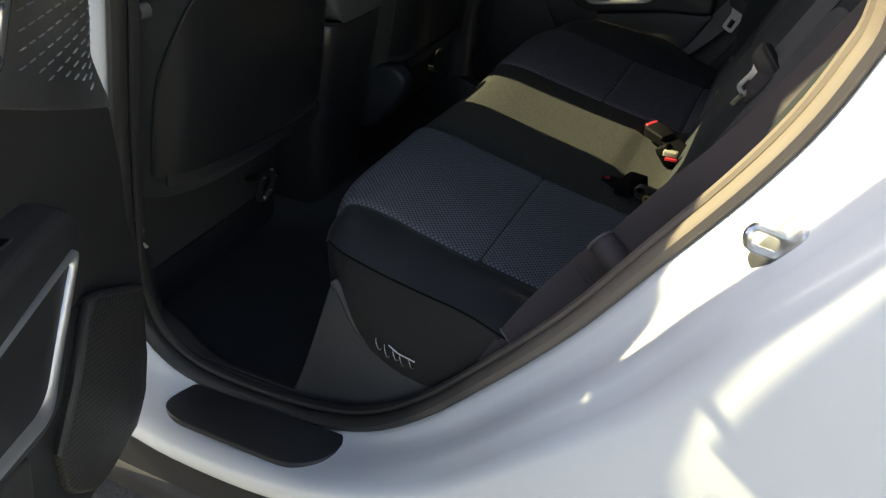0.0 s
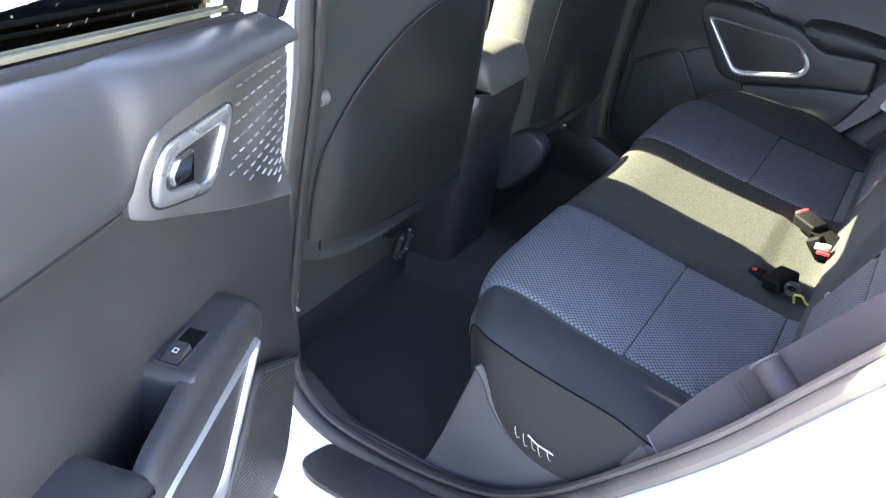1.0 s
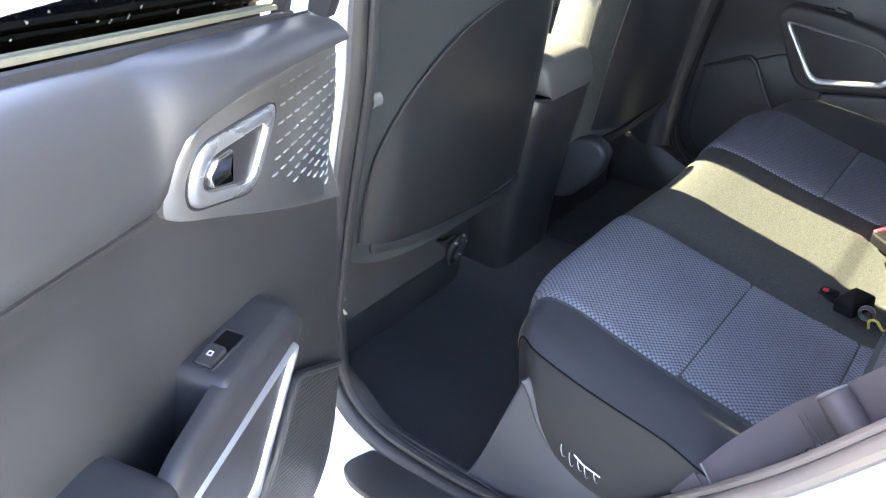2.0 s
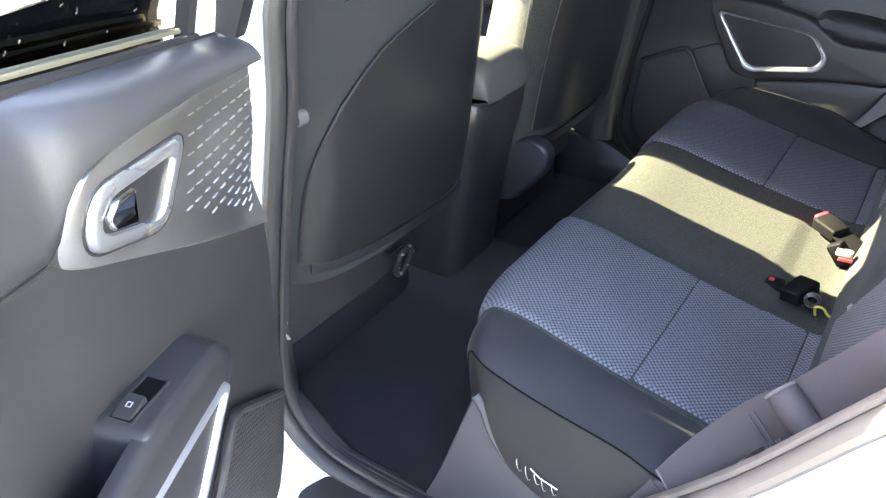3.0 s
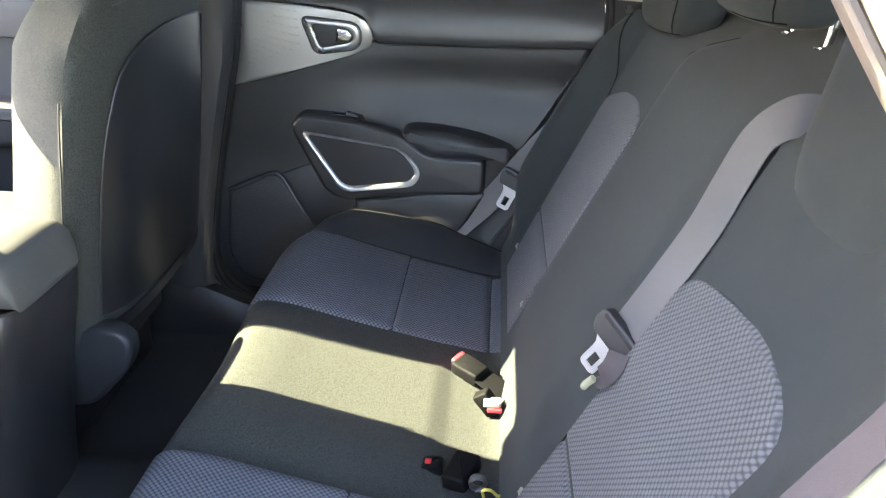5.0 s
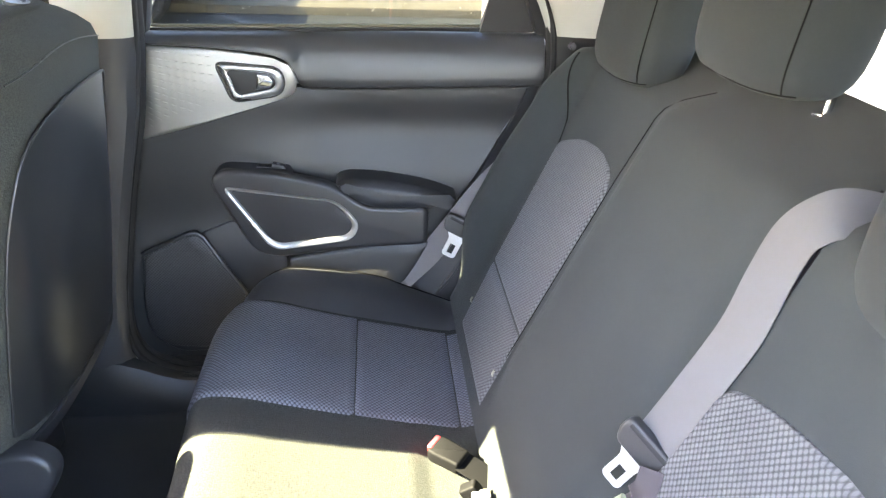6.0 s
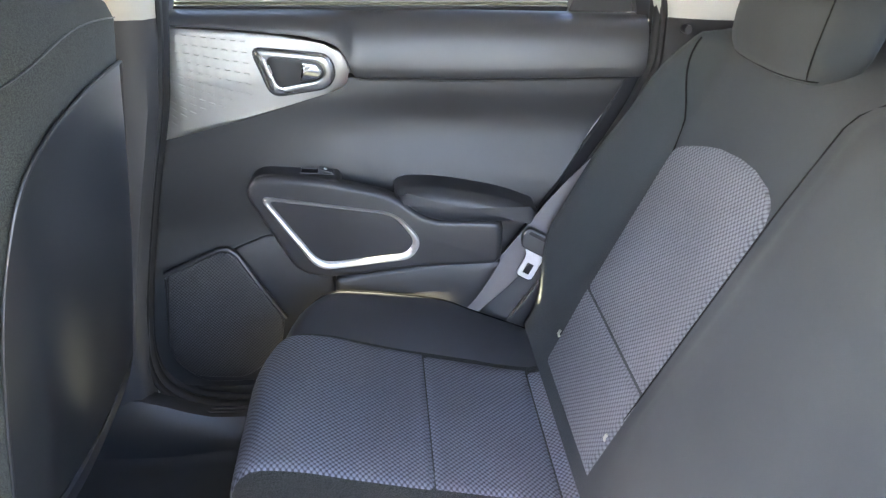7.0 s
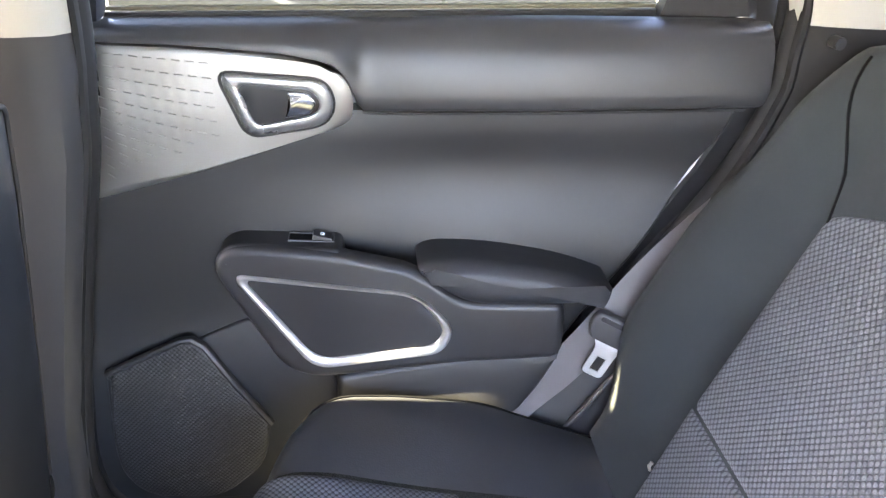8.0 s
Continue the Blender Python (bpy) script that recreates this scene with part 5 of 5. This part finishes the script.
# ---- front seats ----
def front_seat(side, dx, name_label, arch):
    """side: -1 by the open door. arch: the pocket's upper edge as (across, height), across counted from the seat's middle towards the centre of the car."""
    cy = side * 0.325
    seat = thing("front_seat", (-0.62 + dx, cy, 0.33), name_label, "car seat", "front seats")
    inner = -side

    rise = 0.075 if side > 0 else 0.0                      # the passenger seat stands taller

    def half(z):
        z = z - rise * smooth(0.80, 1.10, z)
        broad = 0.014 if side < 0 else 0.0
        return curve(z, (0.50, 0.225), (0.60, 0.238), (0.80, 0.245), (0.95, 0.238 + broad * 0.6), (1.03, 0.222 + broad), (1.08, 0.200 + broad), (1.115, 0.165 + broad), (1.128, 0.120 + broad))

    def rear(z):
        return -0.475 + dx + 0.13 * (z - 0.65) - 0.06 * smooth(1.06 + rise, 1.135 + rise, z) ** 2

    def ring(z, out=0.0, n=44):
        w, d = half(z) + out, curve(z - rise * smooth(0.80, 1.10, z), (0.5, 0.075), (0.8, 0.085), (1.0, 0.075), (1.128, 0.035)) + out
        row = []
        for i in range(n):
            c, q = math.cos(2 * math.pi * i / n), math.sin(2 * math.pi * i / n)
            c, q = math.copysign(abs(c) ** (0.75 if c < 0 else 0.62), c), math.copysign(abs(q) ** 0.72, q)
            taper = 1 - min(0.46, 0.40 * max(0.0, 0.3 - c) ** 1.2) - 0.14 * max(0.0, c - 0.3) if side > 0 and q > 0 else 1 - (0.46 if side > 0 and q > 0 else 0.12) * max(0.0, -c) ** 1.2 - 0.10 * max(0.0, c)      # widest at the side seam
            row.append(Vector((rear(z) - d + d * c - 0.08 * smooth(0.5, -1.0, c), cy + inner * w * q * taper, z)))
        return row
    zs = list(np.linspace(0.615, 1.05 + rise, 20)) + [rise + h for h in (1.07, 1.09, 1.105, 1.118, 1.126, 1.13)]
    v, f = grid([ring(z) for z in zs], close_v=True)
    n = 44
    f += [tuple(range(n)), tuple(range((len(zs) - 1) * n, len(zs) * n))]
    # passenger side in the lighter cloth: its sunlit look is put into the colour
    mesh("backrest", v, f, M_CLOTH if side > 0 else M_CLOTH_BACK, seat, "black cloth backrest", 60)

    def back_at(u, z, lift):
        """A place on the rear face: u across from the middle towards the car's centre."""
        w, d = half(z), curve(z - rise * smooth(0.80, 1.10, z), (0.5, 0.075), (0.8, 0.085), (1.0, 0.075), (1.128, 0.035))
        c = 0.8
        for _ in range(8):
            q = max(-1, min(1, u / (w * (1 - 0.10 * c ** 0.62))))
            q0 = abs(q) ** (1 / 0.72)
            c = 0.5 * c + 0.5 * max(0.0, 1 - q0 * q0) ** 0.5
        return Vector((rear(z) - d + d * c ** 0.62 + lift, cy + inner * u, z))
    # the map pocket: a vinyl panel with a piped arch
    lo, hi = arch[0][0], arch[-1][0]
    rows = []
    arch_s = spline([(a, b, 0) for a, b in arch], 5)
    for p in arch_s:
        e = smooth(0.0, 0.05, min(p.x - lo, hi - p.x))
        rows.append([back_at(p.x, 0.655 + (p.y - 0.655) * k / 10, 0.004 + 0.010 * e * math.sin(math.pi * min(1, 0.2 + k / 10 * 0.8)) * (1 if k < 10 else 0)) for k in range(11)])
    mesh("map_pocket", *grid(rows), M_POCKET, seat, "smooth black vinyl back panel", 60)
    mesh("piping", *sweep([back_at(p.x, p.y, 0.006) for p in arch_s], 0.0045, 0.0045, (1, 0, 0)), M_TRIM, seat, "grey piping")
    mesh("back_seam", *sweep([back_at(u, 1.055 + rise * 1.2 + 0.02 * math.cos(u * 9), 0.0015) for u in np.linspace(-0.17, 0.17, 14)], 0.002, 0.002, (1, 0, 0)), M_BLACK, seat)
    mesh("side_piping", *sweep([Vector((rear(z) - 0.062, cy + inner * (half(z) + 0.0005), z)) for z in np.linspace(0.62, 1.02, 14)], 0.003, 0.003, (0, 1, 0)), M_BLACK, seat)
    mesh("lower_strip", *sweep([back_at(u, 0.648 - 0.002 * k, 0.004) for k, u in enumerate(np.linspace(-0.215, 0.20, 14))], 0.022, 0.010, (1, 0, 0), n=8, power=0.6), M_BLACK, seat, "dark grey plastic lower edge")
    # seat base, its cushion and side cover with the recliner
    mesh("seat_base", *block(-1.05 + dx, -0.62 + dx, cy - (0.25 if side > 0 else 0.28), cy + (0.285 if side > 0 else 0.25), 0.42, 0.68, 0.05), M_CARPET, seat, "black cloth seat cushion")
    mesh("seat_frame", *block(-0.98 + dx, -0.63 + dx, cy - 0.20, cy + 0.20, 0.33, 0.41, 0.01), M_BLACK, seat)
    for k in ((inner,) if side > 0 else ()):
        mesh("recliner_cover", *plate(rounded([(-0.600 + dx, 0.60, 0.03), (-0.565 + dx, 0.632, 0.03), (-0.480 + dx, 0.650, 0.03), (-0.440 + dx, 0.622, 0.03), (-0.458 + dx, 0.565, 0.03), (-0.53 + dx, 0.485, 0.03), (-0.60 + dx, 0.48, 0.03)], 0.03),
                                      lambda u, v, d: Vector((u, cy + k * (0.218 + d), v)), -0.02, 0.014, 0.012, 4), M_VINYL, seat, "rounded dark plastic recliner cover")
    for k in (-1, 1):
        yy = cy + k * 0.075
        mesh("post", *sweep([Vector((-0.50 + dx, yy, 1.10 + rise)), Vector((-0.485 + dx, yy, 1.17 + rise)), Vector((-0.475 + dx, yy, 1.23 + rise))], 0.012, 0.012, (1, 0, 0), n=12), M_CHROME, seat, "chrome headrest post")
        mesh("guide", *sweep([Vector((-0.502 + dx, yy, 1.118 + rise)), Vector((-0.499 + dx, yy, 1.134 + rise))], 0.042, 0.034, (1, 0, 0), n=12), M_TRIM, seat, "grey post guide")
    return seat


front_seat(-1, 0.0, "black front seat seen from behind with piped vinyl back", [(-0.228, 0.66), (-0.225, 0.76), (-0.212, 0.84), (-0.172, 0.917), (-0.100, 0.980), (0.0, 1.016), (0.10, 1.030), (0.19, 1.030), (0.212, 1.01), (0.222, 0.66)])
front_seat(1, 0.03, "black front passenger seat with glossy vinyl back panel", [(-0.185, 0.66), (-0.185, 0.9), (-0.178, 1.05), (-0.160, 1.090), (-0.10, 1.102), (-0.02, 1.104), (0.05, 1.098), (0.110, 1.085), (0.155, 1.055), (0.182, 1.00), (0.198, 0.92), (0.206, 0.80), (0.208, 0.66)])
headrest(-0.325, -0.475, 1.215, 0.12, 0.18, 0.045, "black cloth headrest of the front seat", False)
headrest(0.325, -0.445, 1.285, 0.12, 0.18, 0.045, "black cloth headrest of the front passenger seat", False)

# ---- centre console between the front seats ----
console = thing("centre_console", (-0.60, 0.0, 0.40), "black centre console with a padded armrest lid", "console")
rows = []
for z, xr, w in ((0.36, -0.500, 0.085), (0.45, -0.492, 0.088), (0.55, -0.480, 0.092), (0.65, -0.462, 0.096), (0.72, -0.445, 0.098), (0.765, -0.440, 0.098), (0.775, -0.445, 0.095)):
    o = rounded([(-1.2, -w), (xr - 0.02, -w, 0.03), (xr, -w * 0.55, 0.04), (xr, w * 0.55, 0.04), (xr - 0.02, w, 0.03), (-1.2, w)], 0.01, 5)
    rows.append([Vector((u - 0.015, v * 1.06 - 0.014, z + 0.010)) for u, v in o])
v, f = grid(rows, close_v=True)
f += [tuple(range(len(rows[0]))), tuple(range((len(rows) - 1) * len(rows[0]), len(rows) * len(rows[0])))]
mesh("console_body", v, f, M_BLACK, console, "black plastic console body", 45)
rows = []
for x, top, w in ((-0.80, 0.862, 0.098), (-0.78, 0.870, 0.103), (-0.66, 0.874, 0.105), (-0.52, 0.872, 0.105), (-0.474, 0.866, 0.104), (-0.458, 0.855, 0.100), (-0.450, 0.832, 0.094), (-0.447, 0.800, 0.088)):
    row = []
    for i in range(24):
        c, q = math.cos(2 * math.pi * i / 24), math.sin(2 * math.pi * i / 24)
        c, q = math.copysign(abs(c) ** 0.5, c), math.copysign(abs(q) ** 0.5, q)
        row.append(Vector((x, w * 0.86 * c - 0.030, 0.790 + (top - 0.790) * (0.5 + 0.5 * q))))
    rows.append(row)
v, f = grid(rows, close_v=True)
f += [tuple(range(24)), tuple(range(7 * 24, 8 * 24))]
mesh("armrest_lid", v, f, M_LID, console, "padded black armrest lid", 60)
mesh("lid_seam", *sweep([Vector((-0.545, y * 0.86 - 0.030, 0.8695 - 0.02 * abs(y / 0.09) ** 4)) for y in np.linspace(-0.088, 0.088, 12)], 0.003, 0.003, (0, 0, 1)), M_TRIM, console)
mesh("lid_gap", *sweep([Vector((x - 0.015, y * 0.93 - 0.030, 0.787)) for x, y in rounded([(-0.80, -0.092), (-0.46, -0.092, 0.03), (-0.436, -0.05, 0.03), (-0.436, 0.05, 0.03), (-0.46, 0.092, 0.03), (-0.80, 0.092)], 0.01)], 0.006, 0.006, (0, 0, 1), True), M_RUBBER, console)
mesh("side_catch", *block(-0.540, -0.505, -0.128, -0.116, 0.715, 0.765, 0.004), M_TRIM_SOFT, console, "grey plastic catch")

# ---- front passenger door, far side ----
fdoor = thing("front_door", (-1.0, 0.70, 0.40), "closed front passenger door with dark plastic trim", "car door")
rows = [[Vector((x, y, z)) for x in np.linspace(-1.62, -0.53, 14)] for z, y in ((0.38, 0.70), (0.55, 0.685), (0.70, 0.68), (0.82, 0.70), (0.92, 0.71), (0.985, 0.705), (0.99, 0.693), (1.05, 0.692), (1.09, 0.705), (1.105, 0.735))]
# darkened vinyl here too, for the shade on this trim
mesh("trim_panel", *slab(rows, [[p + Vector((0, 0.05, 0)) for p in r] for r in rows]), M_SIDE, fdoor)
sp = mesh("silver_panel", *plate(rounded([(-1.60, 1.075), (-0.92, 1.080), (-0.96, 1.045), (-1.30, 0.968), (-1.60, 0.94)], 0.02), lambda u, v, d: Vector((u, 0.695 - d, v)), -0.01, 0.006, 0.003), M_BLACK, fdoor, "black satin panel")
mesh("handle_bezel", *sweep([Vector((u, 0.686, v)) for u, v in rounded([(-1.44, 1.050), (-1.33, 1.045), (-1.31, 1.020), (-1.42, 0.985)], 0.015)], 0.012, 0.012, (0, -1, 0), True), M_CHROME, sp, "chrome bezel")
mesh("armrest", *plate(rounded([(-1.30, 0.86), (-0.72, 0.85), (-0.68, 0.80), (-0.75, 0.76), (-1.25, 0.74)], 0.03), lambda u, v, d: Vector((u, 0.69 - d, v)), -0.01, 0.06, 0.02), M_SIDE, fdoor, "black padded armrest")
mesh("handle_trim", *sweep([Vector((-0.98, 0.628, 0.862)), Vector((-0.92, 0.628, 0.858)), Vector((-0.86, 0.628, 0.852))], 0.012, 0.006, (0, 0, 1)), M_BLACK, fdoor, "black handle strip")
mesh("door_skin", *slab([[Vector((x, y, z)) for x in np.linspace(-1.62, -0.51, 4)] for z, y in ((0.34, 0.77), (0.7, 0.79), (1.11, 0.77))], [[Vector((x, y - 0.02, z)) for x in np.linspace(-1.62, -0.51, 4)] for z, y in ((0.34, 0.77), (0.7, 0.79), (1.11, 0.77))]), M_PAINT, fdoor, "white painted outer skin")
fg = mesh("window_glass", *slab([[Vector((x, 0.742 - 0.3 * (z - 1.1), z)) for z in (1.09, 1.36)] for x in (-1.45, -0.52)], [[Vector((x, 0.746 - 0.3 * (z - 1.1), z)) for z in (1.09, 1.36)] for x in (-1.45, -0.52)]), M_GLASS, fdoor, "clear window glass")
fg.visible_shadow = False

# front door on the open side: its outer skin shows past the open rear door
ndoor = thing("front_door", (-1.0, -0.76, 0.36), "closed white front door with a black sill edge", "car door")
rows = [[Vector((x, -y, z)) for x in np.linspace(-1.62, -0.505, 10)] for z, y in ((0.34, 0.765), (0.5, 0.785), (0.75, 0.795), (0.9, 0.797), (1.02, 0.785), (1.10, 0.765))]
mesh("door_skin", *slab(rows, [[p + Vector((0, 0.05, 0)) for p in r] for r in rows]), M_PAINT, ndoor, "glossy white outer skin")
mesh("waist_strip", *sweep([Vector((x, -0.758, 1.108)) for x in np.linspace(-1.60, -0.51, 4)], 0.02, 0.018, (0, 0, 1)), M_RUBBER, ndoor, "black waist strip")
mesh("trim_panel", *slab([[Vector((x, -0.69, z)) for x in (-1.62, -0.55)] for z in (0.38, 1.09)], [[Vector((x, -0.72, z)) for x in (-1.62, -0.55)] for z in (0.38, 1.09)]), M_TRIM, ndoor)

# ---- striker on the rear jamb ----
striker = thing("door_striker", (0.345, -0.715, 0.885), "steel door striker loop bolted to the white jamb", "door striker")


def strike(u, v, d):
    """u along the jamb, v out of the car, d off the surface."""
    return Vector((0.352, -0.708, 0.885)) + Vector((0.48, 0.0, 0.88)) * u + Vector((0.45, -0.86, -0.25)) * v + Vector((-0.76, -0.5, 0.41)) * d


mesh("base_plate", *plate(rounded([(-0.030, -0.014), (0.030, -0.014), (0.030, 0.014), (-0.030, 0.014)], 0.010), strike, -0.012, 0.004, 0.002), M_STEEL, striker, "steel base plate")
mesh("loop", *sweep(spline([strike(-0.006, 0.006, 0.0), strike(-0.006, 0.006, 0.028), strike(0.0, 0.004, 0.036), strike(0.006, 0.0, 0.036), strike(0.010, -0.002, 0.028), strike(0.010, -0.002, 0.0)], 4), 0.008, 0.008, (0, 1, 0)), M_STEEL, striker, "bent steel loop")

# ---- small things on the floor and pillar ----
clip = thing("seat_clip", (-0.600, -0.222, 0.470), "glossy black ring clip with bright studs under the seat's back", "seat clip")
c = Vector((-0.572, -0.222, 0.470))
mesh("ring", *sweep([c + Vector((0.010 * math.sin(a), 0.022 * math.cos(a), 0.034 * math.sin(a))) for a in np.linspace(0, 2 * math.pi, 20, endpoint=False)], 0.012, 0.014, (1, 0, 0), True), M_VINYL, clip, "shiny black ring")
mesh("arm", *sweep([Vector((-0.640, c.y, 0.472)), Vector((-0.600, c.y, 0.474)), Vector((-0.572, c.y + 0.004, 0.500))], 0.016, 0.012, (0, 0, 1)), M_BLACK, clip)
for k in range(6):
    a = 0.3 + k * 1.05
    q = c + Vector((0.010 * math.sin(a) + 0.004, 0.022 * math.cos(a), 0.034 * math.sin(a) + 0.004))
    mesh("stud", *sweep([q + Vector((-0.003, 0, -0.002)), q + Vector((0.003, 0, 0.002))], 0.006, 0.007, (0, 1, 0)), M_BLADE, clip, "bright stud")
coat = thing("trim_button", (-0.412, -0.612, 0.945), "pale plastic button on the pillar trim", "trim button")
mesh("button", *sweep([Vector((-0.412, -0.628, 0.945)), Vector((-0.412, -0.611, 0.945))], 0.016, 0.020, (0, 0, 1), n=12), M_BUTTON, coat)
clipf = thing("seal_clip", (-0.470, -0.640, 0.620), "bent bright metal clip at the door seal", "clip")
mesh("clip_body", *sweep(spline([(-0.468, -0.655, 0.650), (-0.464, -0.646, 0.630), (-0.469, -0.650, 0.612), (-0.463, -0.645, 0.596)], 4), 0.010, 0.004, (0, -1, 0)), M_STEEL, clipf)

# ---- parked car and wall seen through the far window ----
parked = thing("parked_car", (-2.9, 8.2, 0.0), "dark parked car with a bright alloy wheel", "car")
rows = []
for x, zl, zh in ((-6.2, 0.35, 0.75), (-5.9, 0.30, 0.95), (-4.8, 0.28, 1.05), (-4.2, 0.28, 1.45), (-3.0, 0.28, 1.48), (-2.2, 0.28, 1.05), (-1.8, 0.32, 0.80)):
    rows.append([Vector((x, 7.55 + 1.7 * k, zl if a == 0 else zh)) for k, a in ((0, 0), (0.0, 0.5), (0.12, 1), (0.88, 1), (1, 0.5), (1, 0))])
mesh("body", *grid(rows, close_v=True), M_BLACK, parked, "dark painted body", 50)
for x in (-2.35, -5.2):
    w = mesh("wheel", *sweep([Vector((x + 0.24 * math.cos(a), 7.56, 0.31 + 0.24 * math.sin(a))) for a in np.linspace(0, 2 * math.pi, 32, endpoint=False)], 0.15, 0.20, (0, 1, 0), True, 10, 0.7), M_TYRE, parked, "black tyre")
    mesh("rim", *joined(sweep([Vector((x + 0.17 * math.cos(a), 7.48, 0.31 + 0.17 * math.sin(a))) for a in np.linspace(0, 2 * math.pi, 24, endpoint=False)], 0.03, 0.04, (0, 1, 0), True, 8),
                        *[sweep([Vector((x, 7.47, 0.31)), Vector((x + 0.17 * math.cos(a), 7.47, 0.31 + 0.17 * math.sin(a)))], 0.05, 0.03, (0, 1, 0)) for a in np.linspace(0.3, 0.3 + 2 * math.pi, 5, endpoint=False)]), M_DASH, w, "bright five-spoke alloy rim")
structure("boundary_wall", plate([(1.45, 9.2), (60, 8.6), (60, 9.0), (1.45, 9.6)], lambda u, v, d: Vector((u, v, d)), 0, 2.6, 0.02), M_WALL, "white rendered wall of a neighbouring building", "wall")

# ---- small cap on the far rear pillar's trim ----
cap = thing("coat_hook", (0.402, 0.612, 1.118), "small round grey hook on the rear pillar trim", "coat hook")
mesh("knob", *sweep([Vector((0.402, 0.632, 1.118)), Vector((0.402, 0.611, 1.118))], 0.012, 0.014, (0, 0, 1), n=12), M_TRIM_SOFT, cap)
# unseen wall, added to bounce warm sunlight onto the open door
structure("bounce_wall_rear", plate([(14.0, -30), (14.4, -30), (14.4, 8.0), (14.0, 8.0)], lambda u, v, d: Vector((u, v, d)), 0, 3.2, 0.02), M_WALL, "unseen pale wall added to bounce sunlight onto the open door", "wall")
